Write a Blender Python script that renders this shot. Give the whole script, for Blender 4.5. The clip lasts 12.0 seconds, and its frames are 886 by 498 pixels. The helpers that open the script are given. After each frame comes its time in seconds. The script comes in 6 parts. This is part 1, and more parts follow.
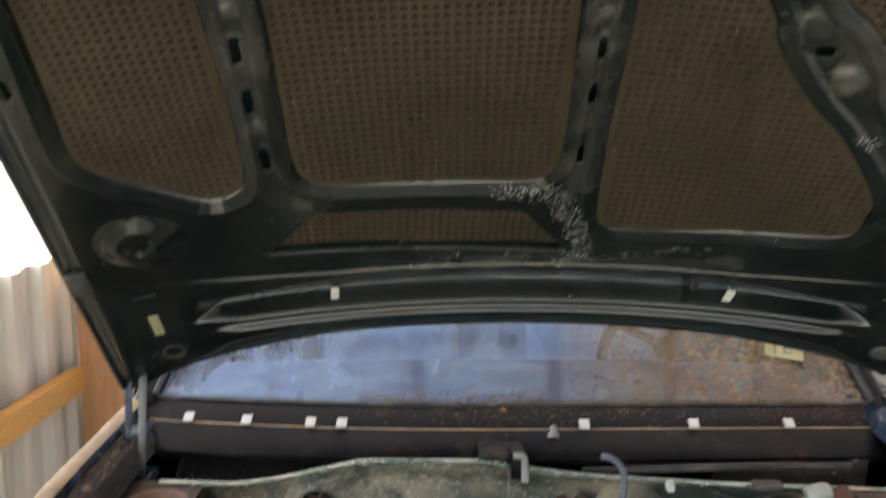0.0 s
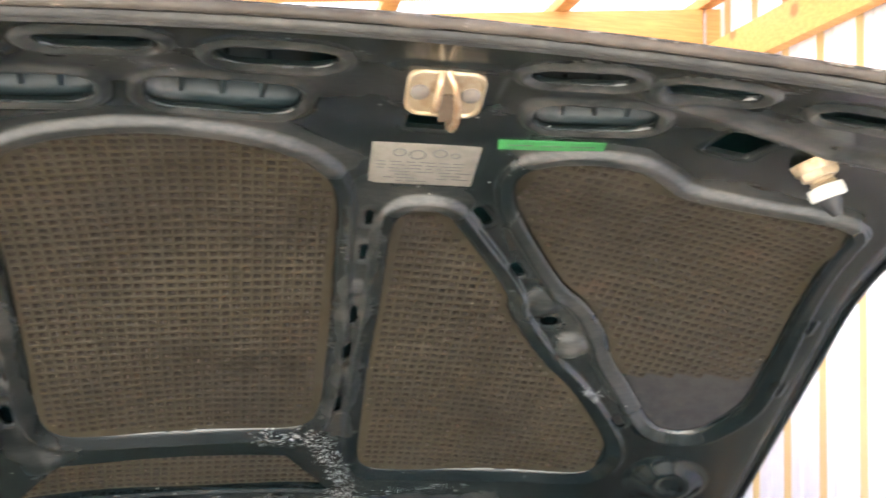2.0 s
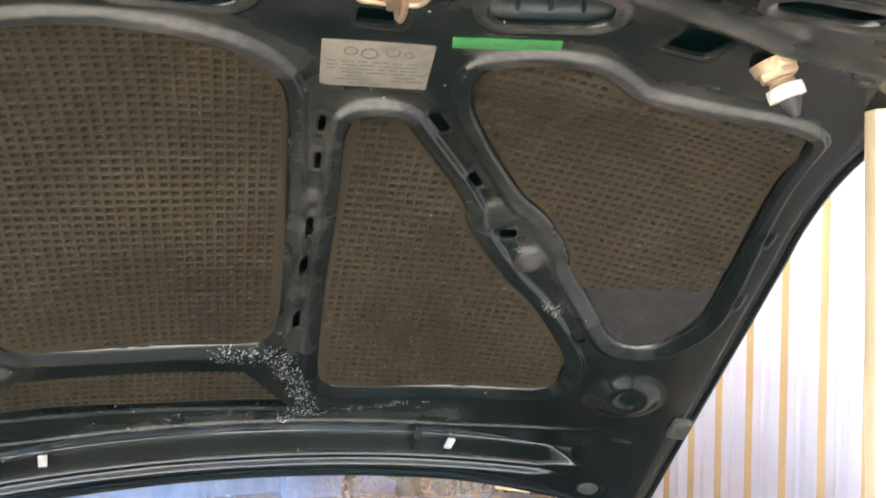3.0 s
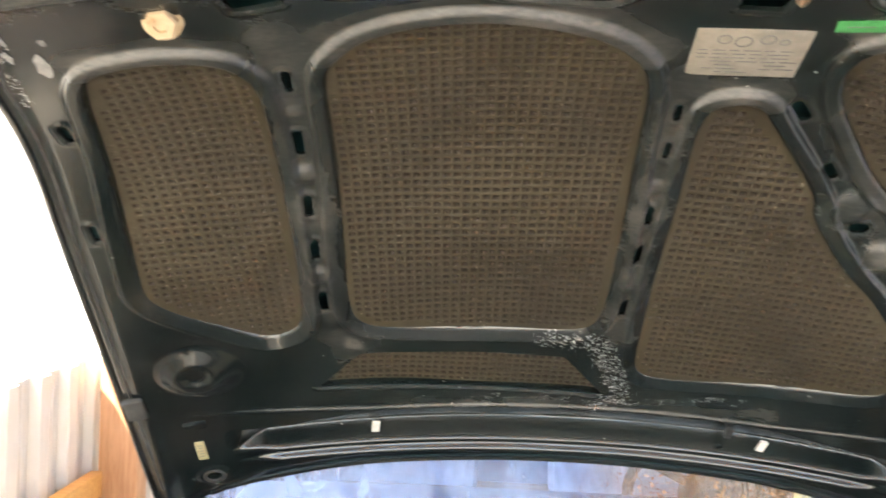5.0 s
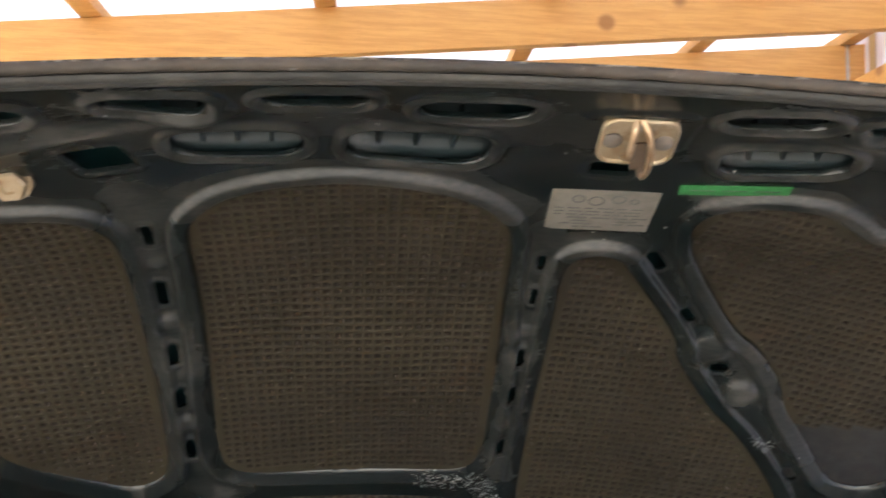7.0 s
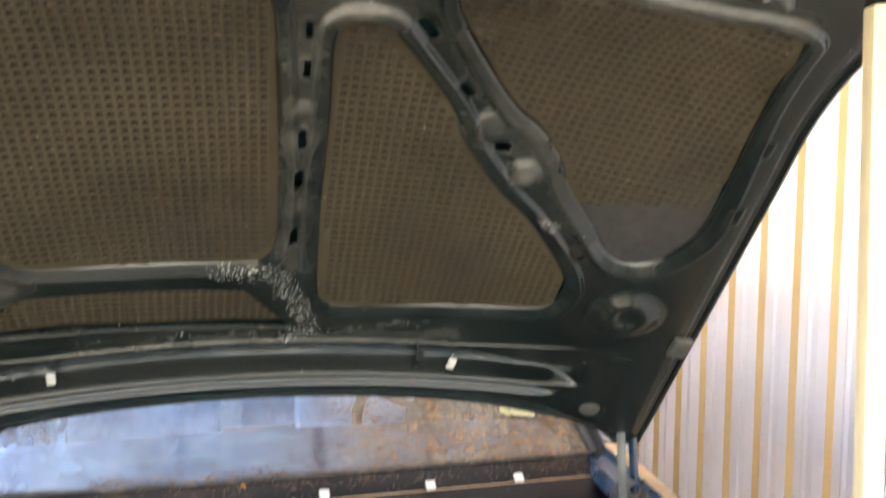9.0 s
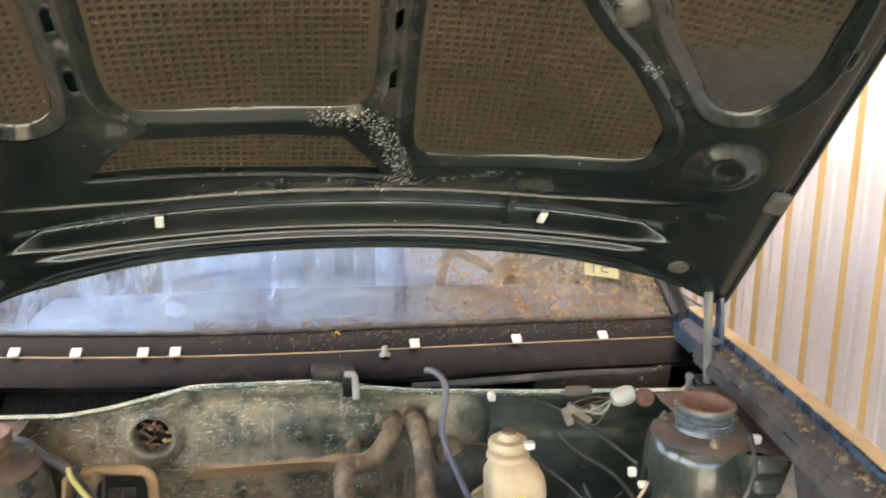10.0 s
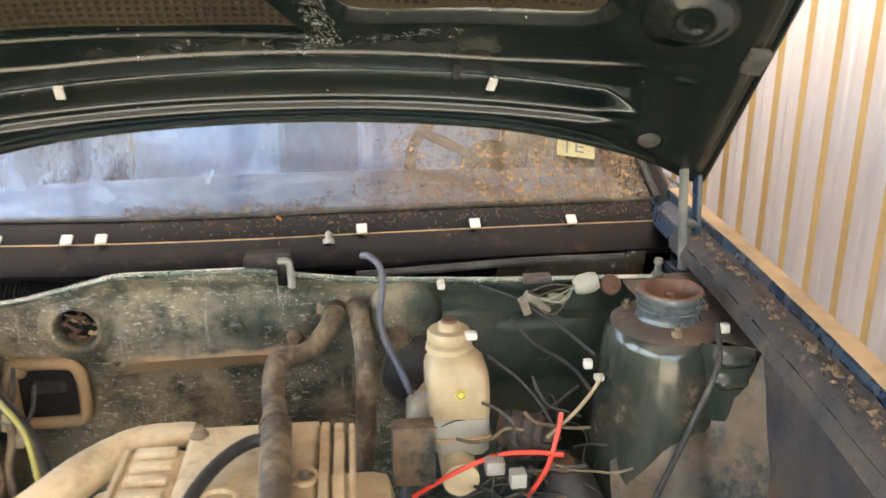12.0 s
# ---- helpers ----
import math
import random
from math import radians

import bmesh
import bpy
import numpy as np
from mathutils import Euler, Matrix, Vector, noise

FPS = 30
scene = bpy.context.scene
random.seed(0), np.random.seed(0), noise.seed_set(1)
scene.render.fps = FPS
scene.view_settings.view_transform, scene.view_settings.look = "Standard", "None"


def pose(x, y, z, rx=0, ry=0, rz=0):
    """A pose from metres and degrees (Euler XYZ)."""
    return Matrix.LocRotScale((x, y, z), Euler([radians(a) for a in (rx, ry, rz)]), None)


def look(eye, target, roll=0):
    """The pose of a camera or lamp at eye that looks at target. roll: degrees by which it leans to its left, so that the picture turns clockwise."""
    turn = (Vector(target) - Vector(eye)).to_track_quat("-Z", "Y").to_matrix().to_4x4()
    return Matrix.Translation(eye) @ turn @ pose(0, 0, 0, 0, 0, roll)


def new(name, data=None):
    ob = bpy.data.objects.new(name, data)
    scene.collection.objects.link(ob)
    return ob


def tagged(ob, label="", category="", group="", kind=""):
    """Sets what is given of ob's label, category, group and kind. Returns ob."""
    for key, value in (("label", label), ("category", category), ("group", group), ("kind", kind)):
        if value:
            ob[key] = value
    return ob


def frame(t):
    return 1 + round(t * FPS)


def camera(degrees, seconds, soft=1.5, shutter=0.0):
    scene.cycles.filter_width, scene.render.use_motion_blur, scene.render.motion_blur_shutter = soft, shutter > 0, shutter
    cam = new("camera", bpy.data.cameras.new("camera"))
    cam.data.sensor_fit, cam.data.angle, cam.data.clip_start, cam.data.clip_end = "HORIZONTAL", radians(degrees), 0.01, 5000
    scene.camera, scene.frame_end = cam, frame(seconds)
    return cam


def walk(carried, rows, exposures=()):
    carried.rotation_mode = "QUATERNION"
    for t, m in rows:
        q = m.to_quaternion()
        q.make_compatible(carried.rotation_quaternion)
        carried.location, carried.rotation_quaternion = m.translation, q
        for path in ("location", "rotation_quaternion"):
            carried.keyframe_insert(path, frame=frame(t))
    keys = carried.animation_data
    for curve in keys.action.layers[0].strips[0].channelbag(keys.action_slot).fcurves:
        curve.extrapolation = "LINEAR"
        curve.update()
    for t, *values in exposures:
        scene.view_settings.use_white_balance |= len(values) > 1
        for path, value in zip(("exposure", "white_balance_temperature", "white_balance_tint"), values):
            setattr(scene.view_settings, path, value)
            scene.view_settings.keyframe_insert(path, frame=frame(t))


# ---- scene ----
cam = camera(55.2, 12.0, 1.6, 0.5)
PATH = [
    (0, (-0.11, 0.011, 1.45), (-0.152, 1.99, 1.161), 0.0),
    (0.2, (-0.125, 0.000, 1.491), (-0.101, 1.988, 1.256), -0.5),
    (0.5, (-0.14, -0.016, 1.529), (-0.083, 1.981, 1.422), -0.4),
    (1, (-0.144, -0.037, 1.536), (-0.046, 1.96, 1.562), 1.7),
    (1.5, (-0.108, -0.042, 1.545), (0.117, 1.944, 1.598), 1.1),
    (2, (-0.058, -0.036, 1.566), (0.355, 1.918, 1.669), 0.9),
    (2.5, (-0.032, -0.026, 1.556), (0.455, 1.913, 1.596), 0.5),
    (2.7, (-0.033, -0.025, 1.546), (0.451, 1.916, 1.539), 0.7),
    (4.3, (-0.083, -0.019, 1.496), (0.129, 1.968, 1.425), 1.4),
    (4.5, (-0.11, -0.026, 1.497), (-0.002, 1.97, 1.433), 1.7),
    (5, (-0.16, -0.042, 1.511), (-0.236, 1.956, 1.465), 2.3),
    (5.5, (-0.184, -0.05, 1.517), (-0.345, 1.944, 1.496), 2.9),
    (6, (-0.182, -0.056, 1.537), (-0.314, 1.939, 1.605), 3.0),
    (6.5, (-0.162, -0.051, 1.557), (-0.199, 1.943, 1.715), 2.2),
    (7, (-0.124, -0.043, 1.566), (0.019, 1.942, 1.764), 1.5),
    (7.2, (-0.107, -0.037, 1.569), (0.093, 1.942, 1.778), 1.3),
    (8.8, (-0.003, -0.033, 1.509), (0.447, 1.914, 1.441), 0.5),
    (9, (-0.004, -0.03, 1.491), (0.427, 1.916, 1.327), 0.4),
    (9.5, (-0.018, -0.036, 1.458), (0.353, 1.898, 1.107), 0.6),
    (10, (-0.045, -0.039, 1.435), (0.223, 1.897, 1.007), 0.6),
    (10.5, (-0.053, -0.04, 1.421), (0.159, 1.891, 0.948), 0.1),
    (10.8, (-0.055, -0.042, 1.416), (0.170, 1.884, 0.926), 0.26),
    (11, (-0.045, -0.041, 1.396), (0.177, 1.879, 0.883), 0.1),
    (11.5, (-0.017, -0.019, 1.391), (0.229, 1.892, 0.855), 0.0),
    (11.7, (0.021, 0.010, 1.383), (0.276, 1.912, 0.781), -0.1),
    (12, (0.103, 0.068, 1.364), (0.304, 1.948, 0.712), -0.4),
]
EXPO = [(0.0, 2.75, 6300, 3), (0.2, 3.3, 6900, 7), (0.5, 3.87, 6550, 6), (1.0, 4.6, 6150, 11), (1.5, 4.78, 6100, 12), (2.0, 4.0, 5750, 9), (2.5, 3.68, 5550, 8), (4.5, 4.13, 7300, 10), (5.0, 3.98, 6200, 9), (5.5, 3.33, 5850, 8), (6.0, 3.2, 5700, 8), (6.5, 3.07, 5350, 8), (7.0, 2.8, 5800, 9), (9.0, 3.64, 6350, 4), (9.5, 3.62, 6600, 2), (10.5, 3.77, 7000, 2), (11.5, 3.67, 7000, 2), (12.0, 3.56, 7050, 3)]
walk(cam, [(t, look(eye, target, roll)) for t, eye, target, roll in PATH], EXPO)

# ---- light ----
SUN_ELEV, SUN_AZ = 54.0, 250.0
world = bpy.data.worlds.new("sky")
scene.world = world
world.use_nodes = True
wn = world.node_tree
wn.nodes.clear()
sky = wn.nodes.new("ShaderNodeTexSky")
sky.sky_type, sky.sun_disc = "NISHITA", False
sky.sun_elevation, sky.sun_rotation = radians(SUN_ELEV), radians(SUN_AZ)
sky.air_density, sky.dust_density = 1.0, 2.0
bg = wn.nodes.new("ShaderNodeBackground")
bg.inputs["Strength"].default_value = 0.15
wo = wn.nodes.new("ShaderNodeOutputWorld")
wn.links.new(sky.outputs[0], bg.inputs["Color"])
wn.links.new(bg.outputs[0], wo.inputs["Surface"])
sun = new("sun", bpy.data.lights.new("sun", "SUN"))
sun.data.energy, sun.data.angle, sun.data.color = 4.5, radians(0.6), (1.0, 0.93, 0.82)
sa, se = radians(SUN_AZ), radians(SUN_ELEV)
SUN_DIR = Vector((math.sin(sa) * math.cos(se), math.cos(sa) * math.cos(se), math.sin(se)))
sun.matrix_world = look(SUN_DIR * 30, (0, 0, 0))

# ---- materials ----


def mat(name, build):
    m = bpy.data.materials.new(name)
    m.use_nodes = True
    nt = m.node_tree
    nt.nodes.clear()
    out = nt.nodes.new("ShaderNodeOutputMaterial")
    b = nt.nodes.new("ShaderNodeBsdfPrincipled")
    nt.links.new(b.outputs[0], out.inputs["Surface"])
    build(nt, b)
    return m


def coords(nt, scale=(1, 1, 1)):
    g = nt.nodes.new("ShaderNodeNewGeometry")
    mp = nt.nodes.new("ShaderNodeMapping")
    mp.inputs["Scale"].default_value = scale
    nt.links.new(g.outputs["Position"], mp.inputs["Vector"])
    return mp.outputs[0]


def noise_tex(nt, scale, detail=4.0, rough=0.6, vec=None):
    n = nt.nodes.new("ShaderNodeTexNoise")
    n.inputs["Scale"].default_value = scale
    n.inputs["Detail"].default_value = detail
    n.inputs["Roughness"].default_value = rough
    nt.links.new(vec if vec is not None else coords(nt), n.inputs["Vector"])
    return n.outputs["Fac"]


def ramp(nt, fac, lo, hi, a=0.0, b=1.0):
    r = nt.nodes.new("ShaderNodeMapRange")
    r.interpolation_type = "SMOOTHSTEP"
    for k, v in (("From Min", lo), ("From Max", hi), ("To Min", a), ("To Max", b)):
        r.inputs[k].default_value = v
    nt.links.new(fac, r.inputs["Value"])
    return r.outputs[0]


def mixc(nt, fac, a, b):
    m = nt.nodes.new("ShaderNodeMix")
    m.data_type = "RGBA"
    for key, v in ((6, a), (7, b)):
        if isinstance(v, tuple):
            m.inputs[key].default_value = (*v, 1.0)
        else:
            nt.links.new(v, m.inputs[key])
    if isinstance(fac, float):
        m.inputs[0].default_value = fac
    else:
        nt.links.new(fac, m.inputs[0])
    return m.outputs[2]


def mathn(nt, op, a, b):
    m = nt.nodes.new("ShaderNodeMath")
    m.operation = op
    for i, v in enumerate((a, b)):
        if isinstance(v, (int, float)):
            m.inputs[i].default_value = v
        else:
            nt.links.new(v, m.inputs[i])
    return m.outputs[0]


def bump(nt, b, fac, strength, dist=0.002):
    n = nt.nodes.new("ShaderNodeBump")
    n.inputs["Strength"].default_value = strength
    n.inputs["Distance"].default_value = dist
    nt.links.new(fac, n.inputs["Height"])
    nt.links.new(n.outputs[0], b.inputs["Normal"])


def setc(nt, b, v):
    if isinstance(v, tuple):
        b.inputs["Base Color"].default_value = (*v, 1)
    else:
        nt.links.new(v, b.inputs["Base Color"])


def setr(nt, b, v):
    if isinstance(v, float):
        b.inputs["Roughness"].default_value = v
    else:
        nt.links.new(v, b.inputs["Roughness"])


def surface(name, col, col2, rough=0.5, rough2=None, metal=0.0, scale=8.0, fine=120.0, lo=0.4, hi=0.65, bmp=0.15, dust=None, dust_lo=0.5, dust_hi=0.75, dust_scale=18.0, stretch=(1, 1, 1), gloss=0.5):
    """A worn surface: two colours by a broad noise, dust or rust by a finer one, fine relief."""
    def build(nt, b):
        v = coords(nt, stretch)
        big = ramp(nt, noise_tex(nt, scale, 5, 0.6, v), lo, hi)
        c = mixc(nt, big, col, col2)
        r = ramp(nt, noise_tex(nt, scale * 3, 3, 0.6, v), 0.3, 0.7, rough, rough2 if rough2 is not None else min(1, rough + 0.15))
        if dust:
            d = ramp(nt, noise_tex(nt, dust_scale, 8, 0.7), dust_lo, dust_hi)
            c = mixc(nt, d, c, dust)
            r = mathn(nt, "MAXIMUM", r, mathn(nt, "MULTIPLY", d, 0.9))
        setc(nt, b, c)
        setr(nt, b, r)
        b.inputs["Metallic"].default_value = metal
        b.inputs["Specular IOR Level"].default_value = gloss
        if bmp:
            bump(nt, b, noise_tex(nt, fine, 4, 0.6), bmp)
    return mat(name, build)


def specks(nt, scale, most):
    """Round flecks of uneven size, 1 on the flecks."""
    v = nt.nodes.new("ShaderNodeTexVoronoi")
    v.inputs["Scale"].default_value = scale
    nt.links.new(coords(nt), v.inputs["Vector"])
    sep = nt.nodes.new("ShaderNodeSeparateColor")
    nt.links.new(v.outputs["Color"], sep.inputs[0])
    wob = mathn(nt, "MULTIPLY", mathn(nt, "SUBTRACT", noise_tex(nt, scale * 2, 2), 0.5), 0.18)
    size = mathn(nt, "MULTIPLY", mathn(nt, "POWER", sep.outputs[0], 2.0), most)
    return mathn(nt, "LESS_THAN", mathn(nt, "ADD", v.outputs["Distance"], wob), size)


def build_hood_paint(nt, b):
    at = nt.nodes.new("ShaderNodeAttribute")
    at.attribute_name = "spatter"
    du = nt.nodes.new("ShaderNodeAttribute")
    du.attribute_name = "dust"
    base = mixc(nt, ramp(nt, noise_tex(nt, 6), 0.35, 0.7), (0.0038, 0.0066, 0.0064), (0.0066, 0.0105, 0.0098))
    smear = mathn(nt, "ADD", mathn(nt, "MULTIPLY", noise_tex(nt, 28, 4, 0.6, coords(nt, (0.6, 1.0, 1.5))), 0.5), mathn(nt, "MULTIPLY", noise_tex(nt, 170, 4, 0.7, coords(nt, (0.5, 1.0, 1.4))), 0.5))
    cloud = noise_tex(nt, 7, 4, 0.55)
    thin = mathn(nt, "MULTIPLY", ramp(nt, smear, 0.42, 0.64), ramp(nt, cloud, 0.3, 0.75, 0.0, 0.07))
    thick = mathn(nt, "MULTIPLY", du.outputs["Fac"], mathn(nt, "MULTIPLY", ramp(nt, smear, 0.38, 0.64, 0.06, 0.70), ramp(nt, cloud, 0.25, 0.75, 0.4, 1.0)))
    film = mathn(nt, "ADD", thin, thick)
    c = mixc(nt, film, base, (0.16, 0.147, 0.128))
    near = mathn(nt, "GREATER_THAN", mathn(nt, "ADD", noise_tex(nt, 55, 6, 0.8), mathn(nt, "MULTIPLY", at.outputs["Fac"], 0.36)), 0.76)
    far = mathn(nt, "GREATER_THAN", mathn(nt, "ADD", noise_tex(nt, 26, 4, 0.7), mathn(nt, "MULTIPLY", at.outputs["Fac"], 0.3)), 0.66)
    flecks = mathn(nt, "MAXIMUM", mathn(nt, "MULTIPLY", specks(nt, 480, 0.60), near), mathn(nt, "MULTIPLY", specks(nt, 250, 0.34), mathn(nt, "MULTIPLY", near, far)))
    c = mixc(nt, mathn(nt, "MULTIPLY", flecks, ramp(nt, noise_tex(nt, 200, 3), 0.3, 0.7, 0.35, 1.0)), c, (0.44, 0.43, 0.41))
    few = mathn(nt, "MULTIPLY", specks(nt, 70, 0.11), mathn(nt, "GREATER_THAN", noise_tex(nt, 9, 3), 0.55))
    c = mixc(nt, few, c, (0.36, 0.35, 0.33))
    setc(nt, b, c)
    r = mathn(nt, "ADD", ramp(nt, noise_tex(nt, 14, 3), 0.2, 0.8, 0.13, 0.22), mathn(nt, "MULTIPLY", mathn(nt, "MAXIMUM", film, mathn(nt, "MULTIPLY", du.outputs["Fac"], 0.4)), 0.95))
    setr(nt, b, mathn(nt, "MINIMUM", mathn(nt, "MAXIMUM", r, mathn(nt, "MULTIPLY", flecks, 0.7)), 0.8))
    b.inputs["Specular IOR Level"].default_value = 0.62
    bump(nt, b, mathn(nt, "ADD", noise_tex(nt, 90, 4, 0.5), mathn(nt, "MULTIPLY", flecks, 1.5)), 0.07, 0.002)


def build_pad(nt, b):
    c = mixc(nt, ramp(nt, noise_tex(nt, 5, 4), 0.3, 0.7), (0.0174, 0.0131, 0.0052), (0.0312, 0.0243, 0.0102))
    c = mixc(nt, ramp(nt, noise_tex(nt, 260, 4, 0.7), 0.4, 0.75, 0, 0.4), c, (0.020, 0.0135, 0.0085))
    c = mixc(nt, ramp(nt, noise_tex(nt, 11, 6, 0.72), 0.56, 0.74, 0, 0.6), c, (0.044, 0.022, 0.0095))
    c = mixc(nt, specks(nt, 70, 0.07), c, (0.26, 0.22, 0.17))
    setc(nt, b, c)
    setr(nt, b, ramp(nt, noise_tex(nt, 20), 0.3, 0.7, 0.5, 0.75))
    bump(nt, b, noise_tex(nt, 420, 3, 0.7), 0.35, 0.001)


def build_wood(c1, c2, c3, grain=(1, 1, 1)):
    def build(nt, b):
        v = coords(nt, grain)
        w = noise_tex(nt, 6, 6, 0.65, v)
        c = mixc(nt, ramp(nt, w, 0.35, 0.65), c1, c2)
        k = nt.nodes.new("ShaderNodeTexVoronoi")
        k.inputs["Scale"].default_value = 4.5
        nt.links.new(coords(nt, (1, 1, 1)), k.inputs["Vector"])
        knot = ramp(nt, k.outputs["Distance"], 0.07, 0.16, 1.0, 0.0)
        c = mixc(nt, mathn(nt, "MULTIPLY", knot, 0.75), c, c3)
        c = mixc(nt, ramp(nt, noise_tex(nt, 30, 5, 0.7, v), 0.55, 0.8, 0, 0.5), c, c3)
        setc(nt, b, c)
        setr(nt, b, 0.62)
        bump(nt, b, noise_tex(nt, 60, 4, 0.6, v), 0.2, 0.002)
    return build


M = {}
M["hood"] = mat("hood_paint", build_hood_paint)
M["pad"] = mat("pad_fibre", build_pad)
# darker pad colour, the dimples' inner shade painted in
M["hole"] = surface("pad_dimple_shade", (0.0105, 0.0064, 0.0034), (0.0165, 0.0098, 0.0052), 0.9, 0.95, 0, 40, 200, bmp=0)
M["rafter"] = mat("rafter_pine", build_wood((0.66, 0.36, 0.105), (0.56, 0.285, 0.075), (0.26, 0.10, 0.025), (1, 8, 14)))
M["post"] = mat("post_wood", build_wood((0.46, 0.25, 0.12), (0.36, 0.18, 0.08), (0.16, 0.07, 0.035), (12, 12, 1)))
M["prop"] = mat("prop_wood", build_wood((0.72, 0.62, 0.42), (0.64, 0.53, 0.34), (0.4, 0.24, 0.1), (14, 14, 1)))
M["beam_old"] = mat("old_wood", build_wood((0.30, 0.17, 0.10), (0.2, 0.11, 0.065), (0.07, 0.035, 0.02), (10, 1, 10)))
M["sheet"] = surface("wall_sheet", (0.93, 0.91, 0.97), (0.87, 0.84, 0.90), 0.22, 0.25, 0.28, 3.0, 60, bmp=0.0, stretch=(1, 1, 0.2))
# gold base colour painted in for the warm light the rib sides reflect
M["sheet_gold"] = surface("warm_reflection_sheet", (0.52, 0.36, 0.16), (0.44, 0.29, 0.125), 0.4, 0.55, 0.1, 3.0, 60, bmp=0.05, stretch=(1, 1, 0.2))
M["sheet_left"] = surface("left_sheet", (0.66, 0.62, 0.55), (0.58, 0.53, 0.45), 0.4, 0.55, 0.1, 3.0, 60, bmp=0.05, stretch=(1, 1, 0.2))


def build_roof(nt, b):
    c = mixc(nt, ramp(nt, noise_tex(nt, 7, 6, 0.7), 0.4, 0.7), (0.78, 0.80, 0.88), (0.68, 0.69, 0.76))
    c = mixc(nt, ramp(nt, noise_tex(nt, 22, 6, 0.75), 0.6, 0.8, 0, 0.5), c, (0.5, 0.46, 0.42))
    setc(nt, b, c)
    setr(nt, b, 0.7)
    t = nt.nodes.new("ShaderNodeBsdfTranslucent")
    nt.links.new(c, t.inputs["Color"])
    m = nt.nodes.new("ShaderNodeMixShader")
    m.inputs[0].default_value = 0.13
    nt.links.new(b.outputs[0], m.inputs[1])
    nt.links.new(t.outputs[0], m.inputs[2])
    nt.links.new(m.outputs[0], [n for n in nt.nodes if n.type == "OUTPUT_MATERIAL"][0].inputs["Surface"])


M["roof"] = mat("roof_sheet", build_roof)
M["floor"] = surface("floor_dirt", (0.34, 0.30, 0.235), (0.27, 0.232, 0.18), 0.8, 0.95, 0, 2.0, 40, bmp=0.5)
M["chaff"] = surface("chaff", (0.16, 0.095, 0.045), (0.09, 0.055, 0.03), 0.7, 0.9, 0, 60, 200, bmp=0)
M["dash"] = surface("dash_blue", (0.05, 0.085, 0.165), (0.08, 0.12, 0.21), 0.6, 0.8, 0, 5, 90, bmp=0.2, dust=(0.28, 0.31, 0.36), dust_lo=0.45, dust_hi=0.75, dust_scale=9)
M["cover"] = surface("pale_cover", (0.36, 0.47, 0.66), (0.25, 0.35, 0.52), 0.35, 0.5, 0, 6, 90, bmp=0.4)
M["ground"] = surface("ground_dirt", (0.52, 0.45, 0.34), (0.42, 0.36, 0.27), 0.85, 0.95, 0, 1.5, 40, bmp=0.5, dust=(0.42, 0.38, 0.3))
M["seal"] = surface("rubber_seal", (0.026, 0.026, 0.024), (0.046, 0.045, 0.040), 0.6, 0.8, 0, 14, 200, bmp=0.1, dust=(0.10, 0.095, 0.08), dust_lo=0.45, dust_hi=0.8)
M["rubber"] = surface("black_rubber", (0.018, 0.018, 0.018), (0.03, 0.029, 0.028), 0.5, 0.7, 0, 20, 200, bmp=0.2, dust=(0.12, 0.1, 0.08), dust_lo=0.5, dust_hi=0.8)
M["hemdirt"] = surface("hem_dirt", (0.035, 0.029, 0.022), (0.07, 0.057, 0.043), 0.5, 0.7, 0, 20, 160, bmp=0.5, dust=(0.42, 0.4, 0.36), dust_lo=0.62, dust_hi=0.72, dust_scale=40)


